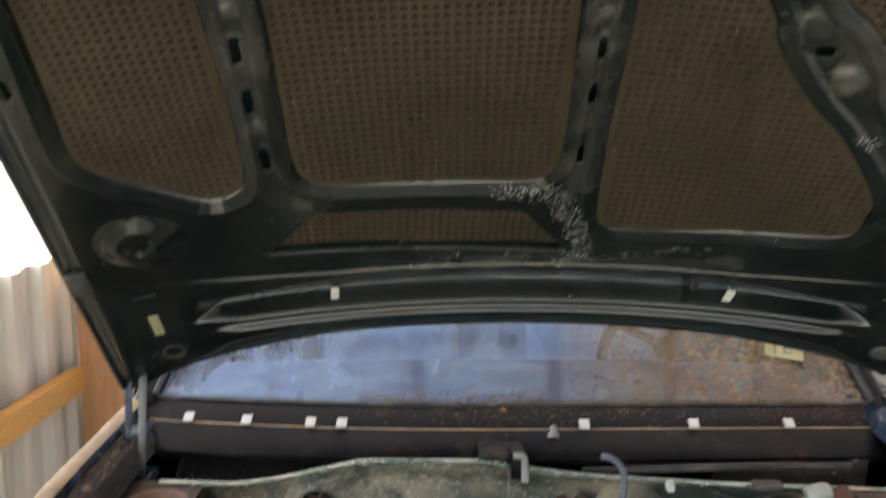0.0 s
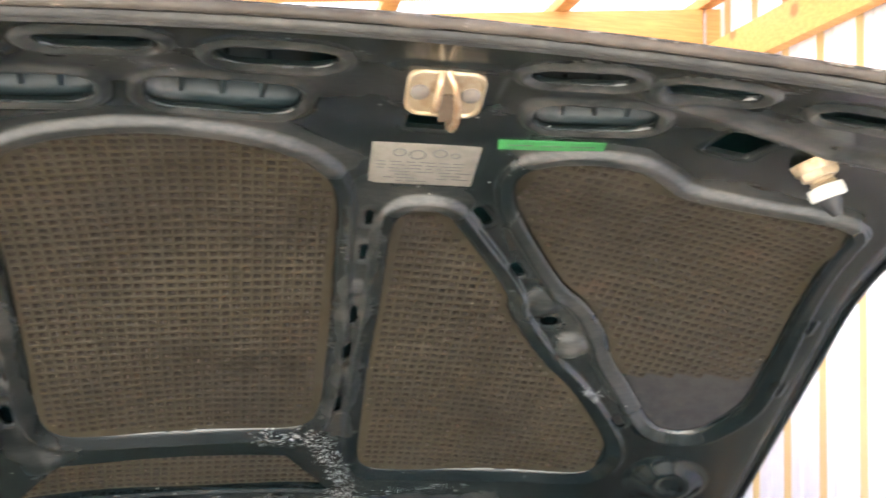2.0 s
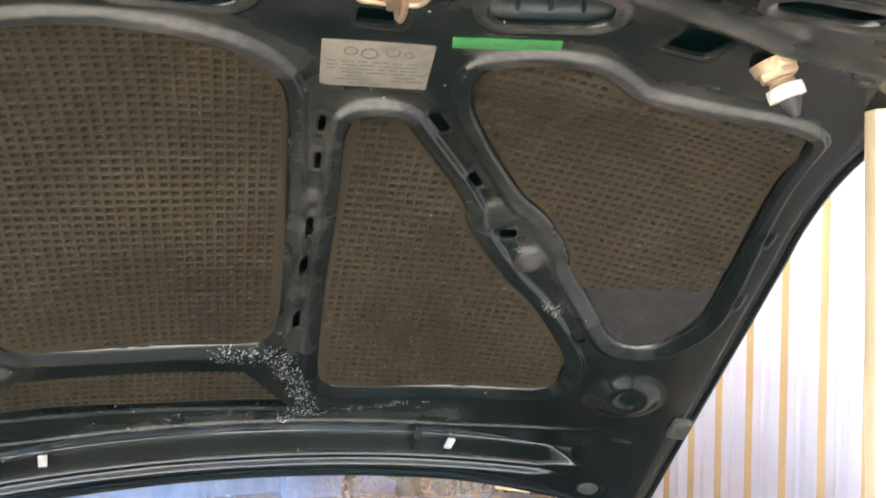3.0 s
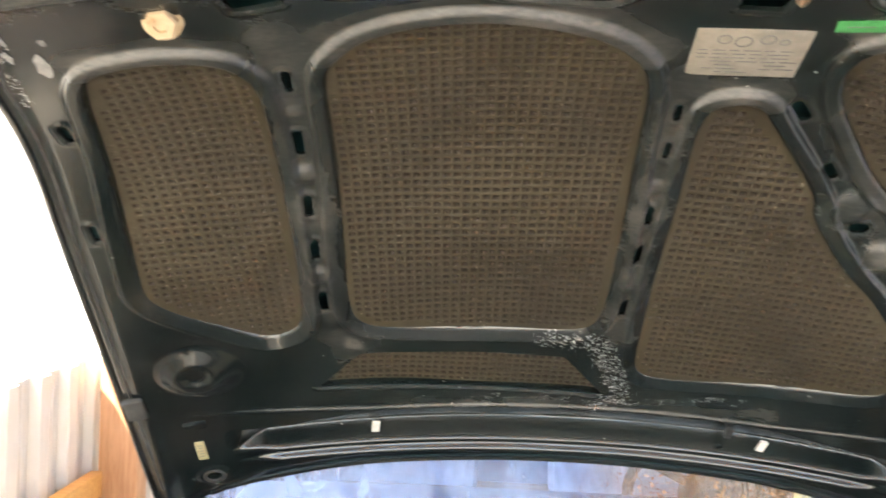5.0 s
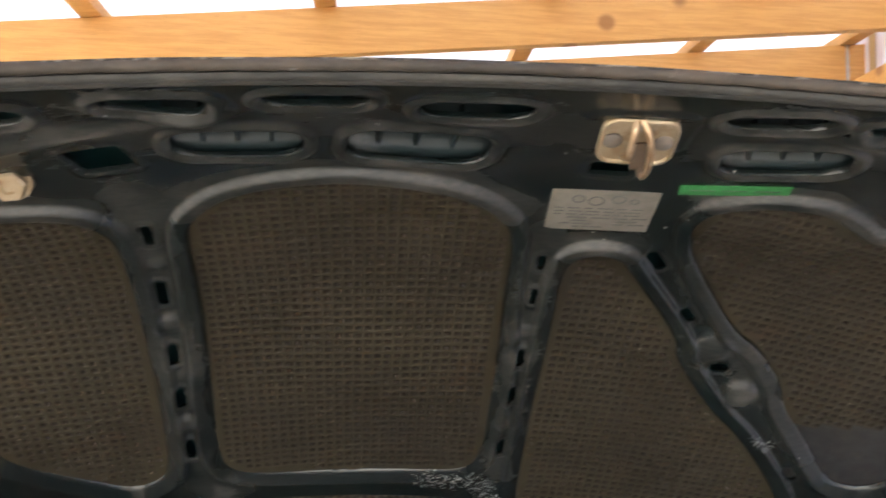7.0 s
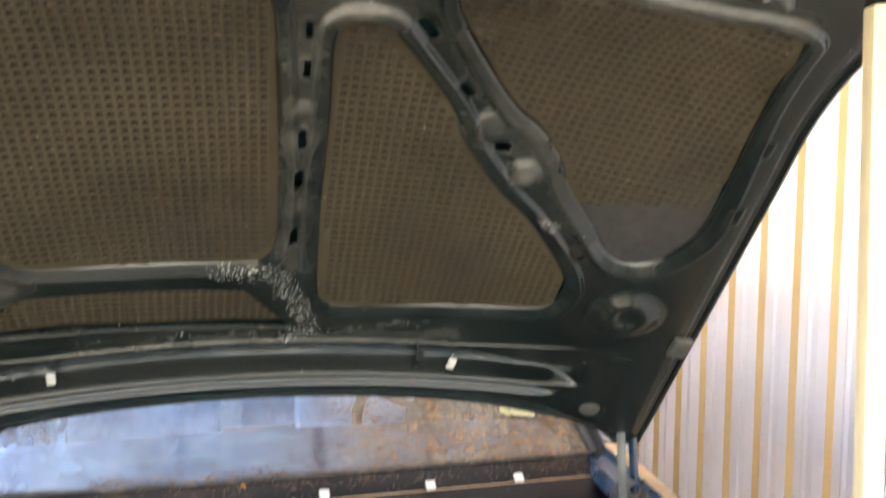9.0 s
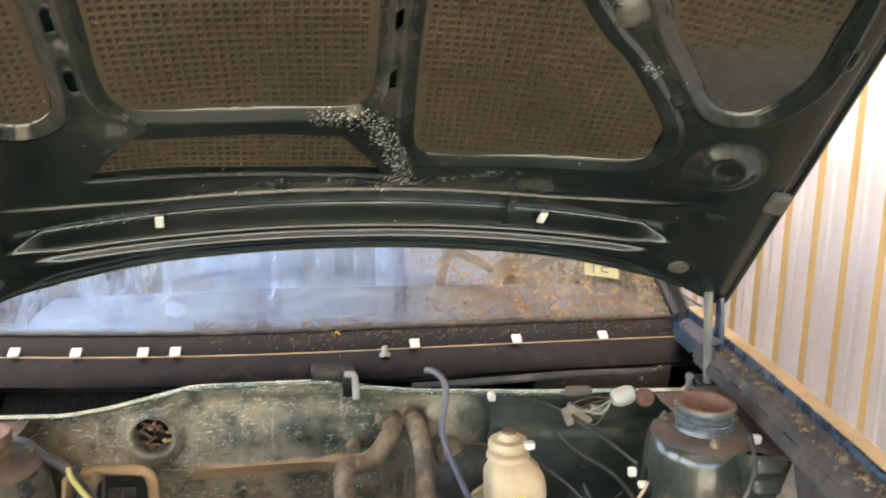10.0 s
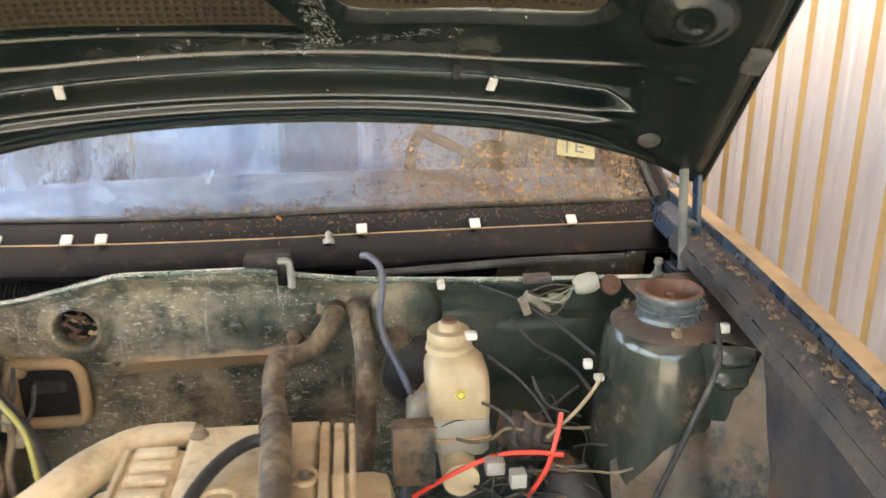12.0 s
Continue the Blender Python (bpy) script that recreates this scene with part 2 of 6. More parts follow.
def build_bay(nt, b):
    """Green paint under grey-tan dust, with pale scrapes and one broad tan smear; shade painted on the right."""
    base = mixc(nt, ramp(nt, noise_tex(nt, 7), 0.35, 0.65), (0.010, 0.020, 0.016), (0.022, 0.031, 0.025))
    d = ramp(nt, noise_tex(nt, 16, 9, 0.75), 0.33, 0.62)
    d = mathn(nt, "MULTIPLY", d, ramp(nt, noise_tex(nt, 4, 3), 0.3, 0.65, 0.25, 1.0))
    c = mixc(nt, d, base, (0.22, 0.185, 0.125))
    sx = nt.nodes.new("ShaderNodeSeparateXYZ")
    nt.links.new(coords(nt), sx.inputs[0])
    # dust and scrapes fade to the right, painting that side's shadow
    lit_side = ramp(nt, sx.outputs[0], 0.12, 0.26, 1.0, 0.12)
    c = mixc(nt, mathn(nt, "MULTIPLY", d, lit_side), base, (0.22, 0.185, 0.125))
    fine = ramp(nt, noise_tex(nt, 130, 6, 0.75, coords(nt, (0.45, 1, 1.2))), 0.55, 0.64)
    c = mixc(nt, mathn(nt, "MULTIPLY", mathn(nt, "MULTIPLY", fine, lit_side), ramp(nt, noise_tex(nt, 9, 4), 0.4, 0.6, 0.05, 0.65)), c, (0.50, 0.49, 0.43))
    chip = mathn(nt, "MULTIPLY", mathn(nt, "MAXIMUM", specks(nt, 140, 0.34), specks(nt, 280, 0.42)), mathn(nt, "MULTIPLY", lit_side, ramp(nt, noise_tex(nt, 12, 5, 0.7), 0.47, 0.6, 0.0, 0.55)))
    c = mixc(nt, chip, c, (0.55, 0.54, 0.48))
    run = ramp(nt, noise_tex(nt, 40, 5, 0.7, coords(nt, (1.6, 1, 0.10))), 0.60, 0.70)
    c = mixc(nt, mathn(nt, "MULTIPLY", mathn(nt, "MULTIPLY", run, lit_side), 0.4), c, (0.42, 0.41, 0.36))
    sep = nt.nodes.new("ShaderNodeSeparateXYZ")
    nt.links.new(coords(nt), sep.inputs[0])
    wob = mathn(nt, "MULTIPLY", mathn(nt, "SUBTRACT", noise_tex(nt, 14, 5), 0.5), 0.05)
    zz = mathn(nt, "ABSOLUTE", mathn(nt, "SUBTRACT", mathn(nt, "ADD", sep.outputs[2], wob), 0.728), 0.0)
    band = mathn(nt, "MULTIPLY", ramp(nt, zz, 0.013, 0.024, 1.0, 0.0), mathn(nt, "MULTIPLY", ramp(nt, sep.outputs[0], -0.32, -0.24), ramp(nt, sep.outputs[0], -0.02, 0.05, 1.0, 0.0)))
    c = mixc(nt, mathn(nt, "MULTIPLY", band, 0.85), c, (0.33, 0.215, 0.115))
    setc(nt, b, c)
    setr(nt, b, ramp(nt, d, 0.0, 1.0, 0.35, 0.85))
    bump(nt, b, noise_tex(nt, 60, 6, 0.7), 0.4, 0.003)


M["skin"] = surface("skin_inside", (0.011, 0.055, 0.058), (0.015, 0.066, 0.068), 0.5, 0.65, 0, 6, 80, bmp=0.1)
M["bay"] = mat("bay_paint", build_bay)
M["tower"] = surface("tower_paint", (0.018, 0.024, 0.021), (0.042, 0.047, 0.040), 0.10, 0.20, 0, 14, 60, bmp=0.05, dust=(0.17, 0.115, 0.068), dust_lo=0.47, dust_hi=0.85, dust_scale=11, stretch=(1, 1, 0.25))
M["cowl"] = surface("cowl_paint", (0.0032, 0.0027, 0.0042), (0.0058, 0.0045, 0.0052), 0.30, 0.42, 0, 6, 80, bmp=0.05, gloss=0.2, dust=(0.060, 0.034, 0.019), dust_lo=0.52, dust_hi=0.85, dust_scale=18)
M["fender"] = surface("fender_paint", (0.008, 0.020, 0.042), (0.012, 0.027, 0.052), 0.18, 0.35, 0, 5, 80, bmp=0.1, dust=(0.12, 0.095, 0.075), dust_lo=0.48, dust_hi=0.95, dust_scale=16)
M["dusty"] = surface("dusty_ledge", (0.23, 0.17, 0.11), (0.11, 0.082, 0.06), 0.8, 0.95, 0, 16, 120, bmp=0.5, dust=(0.05, 0.05, 0.055), dust_lo=0.45, dust_hi=0.62, dust_scale=30)
M["wing"] = surface("wing_dust", (0.105, 0.068, 0.038), (0.050, 0.036, 0.025), 0.45, 0.8, 0, 9, 120, bmp=0.3, dust=(0.016, 0.020, 0.020), dust_lo=0.46, dust_hi=0.64, dust_scale=12)
M["cup"] = surface("cup_metal", (0.075, 0.092, 0.105), (0.11, 0.115, 0.11), 0.22, 0.4, 0.3, 20, 120, bmp=0.08, dust=(0.13, 0.10, 0.07), dust_lo=0.5, dust_hi=0.9)
M["shoulder"] = surface("shoulder_dust", (0.085, 0.055, 0.038), (0.048, 0.038, 0.036), 0.6, 0.85, 0, 12, 120, bmp=0.4, dust=(0.15, 0.085, 0.05), dust_lo=0.52, dust_hi=0.75, dust_scale=24)
M["grit"] = surface("grit", (0.035, 0.028, 0.024), (0.16, 0.105, 0.058), 0.8, 0.95, 0, 70, 200, 0.42, 0.6, bmp=0.2)
M["wingside"] = surface("wing_side", (0.030, 0.028, 0.034), (0.055, 0.045, 0.042), 0.5, 0.75, 0, 8, 120, bmp=0.3, dust=(0.095, 0.062, 0.038), dust_lo=0.48, dust_hi=0.75, dust_scale=10)
M["tan"] = surface("tan_dust", (0.36, 0.25, 0.14), (0.27, 0.19, 0.11), 0.85, 0.95, 0, 16, 120, bmp=0.4)
M["ledge"] = surface("gutter_dirt", (0.030, 0.027, 0.030), (0.055, 0.044, 0.040), 0.7, 0.9, 0, 12, 120, bmp=0.7, dust=(0.17, 0.115, 0.07), dust_lo=0.55, dust_hi=0.72, dust_scale=34)
M["rust"] = surface("rust", (0.11, 0.058, 0.038), (0.17, 0.095, 0.065), 0.75, 0.9, 0.1, 20, 160, bmp=0.5, dust=(0.09, 0.045, 0.028), dust_lo=0.5, dust_hi=0.75, dust_scale=40)
M["zinc"] = surface("zinc_plate", (0.42, 0.33, 0.21), (0.50, 0.42, 0.30), 0.4, 0.55, 0.6, 30, 160, bmp=0.2, dust=(0.26, 0.15, 0.07), dust_lo=0.5, dust_hi=0.75, dust_scale=40)
M["steel"] = surface("steel", (0.45, 0.43, 0.4), (0.55, 0.53, 0.5), 0.3, 0.45, 0.9, 30, 160, bmp=0.1, dust=(0.2, 0.13, 0.08), dust_lo=0.6, dust_hi=0.8, dust_scale=60)
M["alu"] = surface("cast_aluminium", (0.60, 0.49, 0.32), (0.47, 0.38, 0.245), 0.5, 0.65, 0.3, 10, 140, bmp=0.6, dust=(0.30, 0.22, 0.13), dust_lo=0.45, dust_hi=0.75)
M["white"] = surface("white_plastic", (0.56, 0.55, 0.51), (0.50, 0.48, 0.43), 0.4, 0.5, 0, 30, 200, bmp=0.05)
M["tankw"] = surface("cream_plastic", (0.36, 0.285, 0.18), (0.28, 0.215, 0.13), 0.4, 0.55, 0, 14, 200, bmp=0.1, dust=(0.20, 0.145, 0.095), dust_lo=0.42, dust_hi=0.85, dust_scale=12)
M["tankb"] = surface("cloudy_plastic", (0.30, 0.305, 0.27), (0.24, 0.235, 0.20), 0.35, 0.5, 0, 14, 200, bmp=0.1, dust=(0.3, 0.24, 0.17), dust_lo=0.5, dust_hi=0.8)
M["hose"] = surface("dusty_hose", (0.058, 0.043, 0.029), (0.115, 0.081, 0.05), 0.65, 0.85, 0, 18, 200, bmp=0.25, dust=(0.21, 0.16, 0.105), dust_lo=0.4, dust_hi=0.7)
M["bluehose"] = surface("grey_blue_hose", (0.05, 0.055, 0.085), (0.08, 0.08, 0.105), 0.4, 0.6, 0, 18, 200, bmp=0.1)
M["green"] = surface("green_tape", (0.045, 0.20, 0.055), (0.06, 0.24, 0.075), 0.4, 0.5, 0, 40, 200, bmp=0.1)
M["hingegrey"] = surface("dusty_grey_steel", (0.085, 0.085, 0.08), (0.13, 0.125, 0.11), 0.45, 0.6, 0.1, 20, 160, bmp=0.15)
M["hook"] = surface("brown_steel", (0.12, 0.088, 0.06), (0.17, 0.13, 0.09), 0.45, 0.6, 0.4, 60, 200, bmp=0.2)
M["lefttower"] = surface("dirty_tower", (0.050, 0.045, 0.033), (0.10, 0.075, 0.047), 0.5, 0.8, 0, 9, 120, bmp=0.3, dust=(0.010, 0.013, 0.014), dust_lo=0.47, dust_hi=0.58, dust_scale=15)
M["oldbolt"] = surface("old_bolt", (0.15, 0.13, 0.11), (0.20, 0.17, 0.14), 0.55, 0.7, 0.2, 60, 200, bmp=0.2)
M["brass"] = surface("worn_brass", (0.55, 0.42, 0.28), (0.42, 0.28, 0.16), 0.3, 0.45, 0.8, 60, 200, bmp=0.1)
M["label"] = surface("label_foil", (0.26, 0.24, 0.20), (0.20, 0.185, 0.155), 0.35, 0.5, 0.3, 40, 200, bmp=0.08)
M["ink"] = surface("label_ink", (0.09, 0.088, 0.085), (0.13, 0.126, 0.12), 0.5, 0.6, 0, 40, 200, bmp=0)
M["yellow"] = surface("yellow_mark", (0.55, 0.44, 0.05), (0.50, 0.40, 0.045), 0.5, 0.6, 0, 40, 200, bmp=0)
M["paleyellow"] = surface("pale_yellow_paper", (0.34, 0.31, 0.17), (0.27, 0.24, 0.125), 0.6, 0.7, 0, 30, 200, bmp=0.1)
M["red"] = surface("red_wire", (0.6, 0.05, 0.03), (0.5, 0.04, 0.025), 0.4, 0.55, 0, 30, 200, bmp=0.05)
M["palewire"] = surface("pale_green_wire", (0.20, 0.24, 0.17), (0.28, 0.28, 0.22), 0.5, 0.6, 0, 30, 200, bmp=0)
M["limewire"] = surface("yellow_green_hose", (0.30, 0.30, 0.08), (0.25, 0.24, 0.075), 0.45, 0.6, 0, 20, 200, bmp=0.1, dust=(0.3, 0.25, 0.14))
M["dark"] = surface("dark_plastic", (0.015, 0.015, 0.016), (0.024, 0.023, 0.022), 0.5, 0.7, 0, 20, 200, bmp=0.1, dust=(0.08, 0.065, 0.05), dust_lo=0.5, dust_hi=0.85)
M["cloth"] = surface("grey_trim", (0.10, 0.105, 0.12), (0.15, 0.15, 0.16), 0.8, 0.9, 0, 5, 150, bmp=0.3)
# grille plastic; also painted shade for port, access opening and plenum
M["black"] = surface("black_plastic_and_shade", (0.005, 0.005, 0.005), (0.008, 0.0075, 0.0075), 0.75, 0.9, 0, 20, 200, bmp=0.1)
M["dull"] = surface("dull_steel", (0.22, 0.215, 0.20), (0.30, 0.29, 0.27), 0.45, 0.6, 0.3, 20, 160, bmp=0.15, dust=(0.16, 0.12, 0.08), dust_lo=0.5, dust_hi=0.8)
M["lip"] = surface("worn_lip", (0.20, 0.26, 0.23), (0.40, 0.43, 0.40), 0.18, 0.3, 0.75, 14, 120, bmp=0.1)
M["mud"] = surface("dried_mud", (0.24, 0.235, 0.22), (0.16, 0.155, 0.145), 0.8, 0.95, 0, 60, 200, bmp=0.3)
M["inner"] = surface("inner_paint", (0.008, 0.017, 0.019), (0.014, 0.024, 0.026), 0.45, 0.6, 0, 20, 120, bmp=0.1, dust=(0.08, 0.085, 0.085))
M["chips"] = surface("chipped_edge", (0.02, 0.018, 0.015), (0.17, 0.155, 0.13), 0.6, 0.8, 0, 95, 200, 0.5, 0.6, bmp=0.2)
M["leaf"] = surface("dry_leaf", (0.40, 0.22, 0.06), (0.33, 0.17, 0.045), 0.7, 0.8, 0, 60, 200, bmp=0.2)


def build_glass(nt, b):
    """Windscreen: clear glass under blown chaff and dust, thicker to one side; blue reflections painted on the other.
    """
    v = coords(nt)
    sep = nt.nodes.new("ShaderNodeSeparateXYZ")
    nt.links.new(v, sep.inputs[0])
    side = ramp(nt, mathn(nt, "ADD", sep.outputs[0], mathn(nt, "MULTIPLY", noise_tex(nt, 5, 5), 0.22)), 0.06, 0.36, 0.0, 1.0)
    low = ramp(nt, sep.outputs[2], 0.92, 0.985, 1.0, 0.0)
    grit = ramp(nt, noise_tex(nt, 120, 8, 0.75, coords(nt, (1, 0.7, 1))), 0.44, 0.62)
    blot = ramp(nt, noise_tex(nt, 9, 6, 0.7), 0.38, 0.62)
    film = mathn(nt, "MULTIPLY", side, mathn(nt, "ADD", mathn(nt, "MULTIPLY", grit, 0.45), mathn(nt, "MULTIPLY", blot, 0.35)))
    film = mathn(nt, "MAXIMUM", film, mathn(nt, "MULTIPLY", low, mathn(nt, "MULTIPLY", grit, 0.7)))
    # swirls and streaks paint sky reflections into the film
    swirl = nt.nodes.new("ShaderNodeTexNoise")
    swirl.inputs["Scale"].default_value, swirl.inputs["Detail"].default_value, swirl.inputs["Distortion"].default_value = 3.2, 6, 2.2
    nt.links.new(coords(nt, (1, 0.6, 1)), swirl.inputs["Vector"])
    film = mathn(nt, "MAXIMUM", film, mathn(nt, "MULTIPLY", ramp(nt, swirl.outputs["Fac"], 0.42, 0.72, 0.0, 0.5), mathn(nt, "SUBTRACT", 1.0, side)))
    streak = ramp(nt, noise_tex(nt, 17, 7, 0.7, coords(nt, (1.0, 0.3, 0.5))), 0.38, 0.7, 0.16, 0.46)
    film = mathn(nt, "MAXIMUM", film, streak)
    c = mixc(nt, ramp(nt, noise_tex(nt, 70, 4), 0.35, 0.65), (0.20, 0.135, 0.075), (0.34, 0.255, 0.155))
    b.inputs["Roughness"].default_value = 0.9
    # blue on the cleaner side is the reflected sky's colour, painted in
    c = mixc(nt, side, (0.235, 0.325, 0.49), c)
    setc(nt, b, c)
    tr = nt.nodes.new("ShaderNodeBsdfTransparent")
    tr.inputs[0].default_value = (0.66, 0.79, 0.92, 1)
    gl = nt.nodes.new("ShaderNodeBsdfGlossy")
    gl.inputs["Roughness"].default_value = 0.06
    fr = nt.nodes.new("ShaderNodeFresnel")
    fr.inputs["IOR"].default_value = 1.7
    m1 = nt.nodes.new("ShaderNodeMixShader")
    nt.links.new(fr.outputs[0], m1.inputs[0])
    nt.links.new(tr.outputs[0], m1.inputs[1])
    nt.links.new(gl.outputs[0], m1.inputs[2])
    m2 = nt.nodes.new("ShaderNodeMixShader")
    nt.links.new(film, m2.inputs[0])
    nt.links.new(m1.outputs[0], m2.inputs[1])
    nt.links.new(b.outputs[0], m2.inputs[2])
    out = [n for n in nt.nodes if n.type == "OUTPUT_MATERIAL"][0]
    nt.links.new(m2.outputs[0], out.inputs["Surface"])


M["glass"] = mat("dirt_and_reflection_glass", build_glass)

# ---- mesh helpers ----


def thing(name, base, label, category, group="", kind=""):
    ob = new(name)
    ob.location = base
    ob.empty_display_size = 0.05
    return tagged(ob, label, category, group, kind)


def link_mesh(name, me, material, parent=None, label="", smooth=True):
    me.materials.append(M[material])
    if smooth:
        me.polygons.foreach_set("use_smooth", [True] * len(me.polygons))
    ob = new(name, me)
    if parent is not None:
        ob.parent = parent
        if parent.type == "EMPTY":
            ob.matrix_parent_inverse = Matrix.Translation(-Vector(parent.location))
    if label:
        tagged(ob, label)
    return ob


def part(name, bm, material, parent=None, label="", smooth=True):
    bmesh.ops.recalc_face_normals(bm, faces=bm.faces)
    me = bpy.data.meshes.new(name)
    bm.to_mesh(me)
    bm.free()
    if smooth:
        me.polygons.foreach_set("use_smooth", [True] * len(me.polygons))
        me.set_sharp_from_angle(angle=radians(40))
    return link_mesh(name, me, material, parent, label, False)


def box(c, size, bevel=0.003, m=None, bm=None, seg=2):
    """A bevelled box round c, or at the pose m."""
    own = bmesh.new()
    bmesh.ops.create_cube(own, size=1.0)
    bmesh.ops.scale(own, vec=size, verts=own.verts)
    if bevel:
        bmesh.ops.bevel(own, geom=own.edges[:], offset=bevel, segments=seg, affect="EDGES", profile=0.6)
    own.transform((m if m is not None else Matrix.Identity(4)) if c is None else Matrix.Translation(c) @ (m if m is not None else Matrix.Identity(4)))
    return join(bm, own)


def join(bm, own):
    if bm is None:
        return own
    me = bpy.data.meshes.new("tmp")
    own.to_mesh(me)
    own.free()
    bm.from_mesh(me)
    bpy.data.meshes.remove(me)
    return bm


def spline(pts, n=8):
    """Points of a smooth curve through pts."""
    p = [Vector(q) for q in pts]
    if len(p) < 3:
        return p
    out = []
    for i in range(len(p) - 1):
        a, b, c, d = p[max(i - 1, 0)], p[i], p[i + 1], p[min(i + 2, len(p) - 1)]
        for k in range(n):
            t = k / n
            out.append(0.5 * (2 * b + (c - a) * t + (2 * a - 5 * b + 4 * c - d) * t * t + (3 * b - a - 3 * c + d) * t ** 3))
    return out + [p[-1]]


def tube(pts, r, bm=None, seg=10, n=8, rough=0.0, flat=1.0):
    """A round bar or hose through pts; r may be one radius or one for each end."""
    own = bmesh.new()
    line = spline(pts, n)
    rings = []
    up = Vector((0.13, 0.21, 0.97))
    for i, p in enumerate(line):
        d = (line[min(i + 1, len(line) - 1)] - line[max(i - 1, 0)]).normalized()
        side = d.cross(up)
        side = side.normalized() if side.length > 1e-4 else Vector((1, 0, 0))
        top = side.cross(d).normalized()
        rr = r if not isinstance(r, tuple) else r[0] + (r[1] - r[0]) * i / max(1, len(line) - 1)
        rr *= 1 + rough * noise.noise(p * 60)
        rings.append([own.verts.new(p + rr * (math.cos(a) * side + flat * math.sin(a) * top)) for a in (2 * math.pi * k / seg for k in range(seg))])
    for a, b in zip(rings, rings[1:]):
        for k in range(seg):
            own.faces.new((a[k], a[(k + 1) % seg], b[(k + 1) % seg], b[k]))
    own.faces.new(rings[0])
    own.faces.new(rings[-1][::-1])
    return join(bm, own)


def lathe(profile, m, seg=32, bm=None):
    """Turns (radius, height) pairs round the local z axis and places them at m."""
    own = bmesh.new()
    rings = []
    for r, z in profile:
        if r < 1e-5:
            rings.append([own.verts.new((0, 0, z))])
        else:
            rings.append([own.verts.new((r * math.cos(2 * math.pi * k / seg), r * math.sin(2 * math.pi * k / seg), z)) for k in range(seg)])
    for a, b in zip(rings, rings[1:]):
        for k in range(seg):
            j = (k + 1) % seg
            if len(a) == 1 and len(b) == 1:
                continue
            if len(a) == 1:
                own.faces.new((a[0], b[j], b[k]))
            elif len(b) == 1:
                own.faces.new((a[k], a[j], b[0]))
            else:
                own.faces.new((a[k], a[j], b[j], b[k]))
    own.transform(m)
    return join(bm, own)


def prism(outline, depth, m, bevel=0.0, bm=None):
    """An outline in the local xy plane, raised by depth along z."""
    own = bmesh.new()
    vs = [own.verts.new((x, y, 0)) for x, y in outline]
    f = own.faces.new(vs)
    r = bmesh.ops.extrude_face_region(own, geom=[f])
    top = [v for v in r["geom"] if isinstance(v, bmesh.types.BMVert)]
    bmesh.ops.translate(own, vec=(0, 0, depth), verts=top)
    if bevel:
        es = [e for e in own.edges if all(v in top for v in e.verts)]
        bmesh.ops.bevel(own, geom=es, offset=bevel, segments=2, affect="EDGES")
    own.transform(m)
    return join(bm, own)


def rrect(w, h, r, n=5):
    out = []
    for cx, cy, a0 in ((w / 2 - r, h / 2 - r, 0), (-w / 2 + r, h / 2 - r, 90), (-w / 2 + r, -h / 2 + r, 180), (w / 2 - r, -h / 2 + r, 270)):
        out += [(cx + r * math.cos(radians(a0 + 90 * k / n)), cy + r * math.sin(radians(a0 + 90 * k / n))) for k in range(n + 1)]
    return out


def loft(sections, seg=6):
    """A closed body through rounded rectangles (x, y, z, width, depth, corner radius)."""
    own = bmesh.new()
    rings = [[own.verts.new((x + px, y + py, z)) for px, py in rrect(w, d, r, seg)] for x, y, z, w, d, r in sections]
    for a, b in zip(rings, rings[1:]):
        for k in range(len(a)):
            own.faces.new((a[k], a[(k + 1) % len(a)], b[(k + 1) % len(a)], b[k]))
    own.faces.new(rings[0][::-1])
    own.faces.new(rings[-1])
    return own


def sheet(rows, thick, bm=None):
    """A plate through a grid of points (list of rows), thickened along its normals."""
    own = bmesh.new()
    g = [[own.verts.new(p) for p in row] for row in rows]
    for a, b in zip(g, g[1:]):
        for k in range(len(a) - 1):
            own.faces.new((a[k], a[k + 1], b[k + 1], b[k]))
    bmesh.ops.recalc_face_normals(own, faces=own.faces)
    if thick:
        bmesh.ops.solidify(own, geom=own.faces[:], thickness=thick)
    return join(bm, own)


def array_mesh(name, verts, quads):
    me = bpy.data.meshes.new(name)
    me.vertices.add(len(verts))
    me.vertices.foreach_set("co", np.asarray(verts, np.float32).ravel())
    me.loops.add(quads.size)
    me.loops.foreach_set("vertex_index", quads.astype(np.int32).ravel())
    me.polygons.add(len(quads))
    me.polygons.foreach_set("loop_start", np.arange(0, quads.size, 4, dtype=np.int32))
    me.update(calc_edges=True)
    me.validate()
    return me

# ---- the raised hood ----
# u runs across the car, s from the hinge side to the nose along the hood, h towards the engine bay.
HOOD_Y, HOOD_Z, HOOD_TILT, BEND_S, BEND_K, FLAT_TILT, CROWN = 1.40, 1.141, 0.80, 0.60, 1.75, 0.03, 0.204


def hood_line(s):
    s = np.asarray(s, float)
    sb = (HOOD_TILT - FLAT_TILT) / BEND_K
    a, b, e = np.minimum(s, BEND_S), np.clip(s - BEND_S, 0, sb), np.maximum(s - BEND_S - sb, 0)
    th = HOOD_TILT - BEND_K * b
    y = HOOD_Y - a * np.cos(HOOD_TILT) - (np.sin(HOOD_TILT) - np.sin(th)) / BEND_K - e * np.cos(FLAT_TILT)
    z = HOOD_Z + a * np.sin(HOOD_TILT) + (np.cos(th) - np.cos(HOOD_TILT)) / BEND_K + e * np.sin(FLAT_TILT)
    return y, z, th


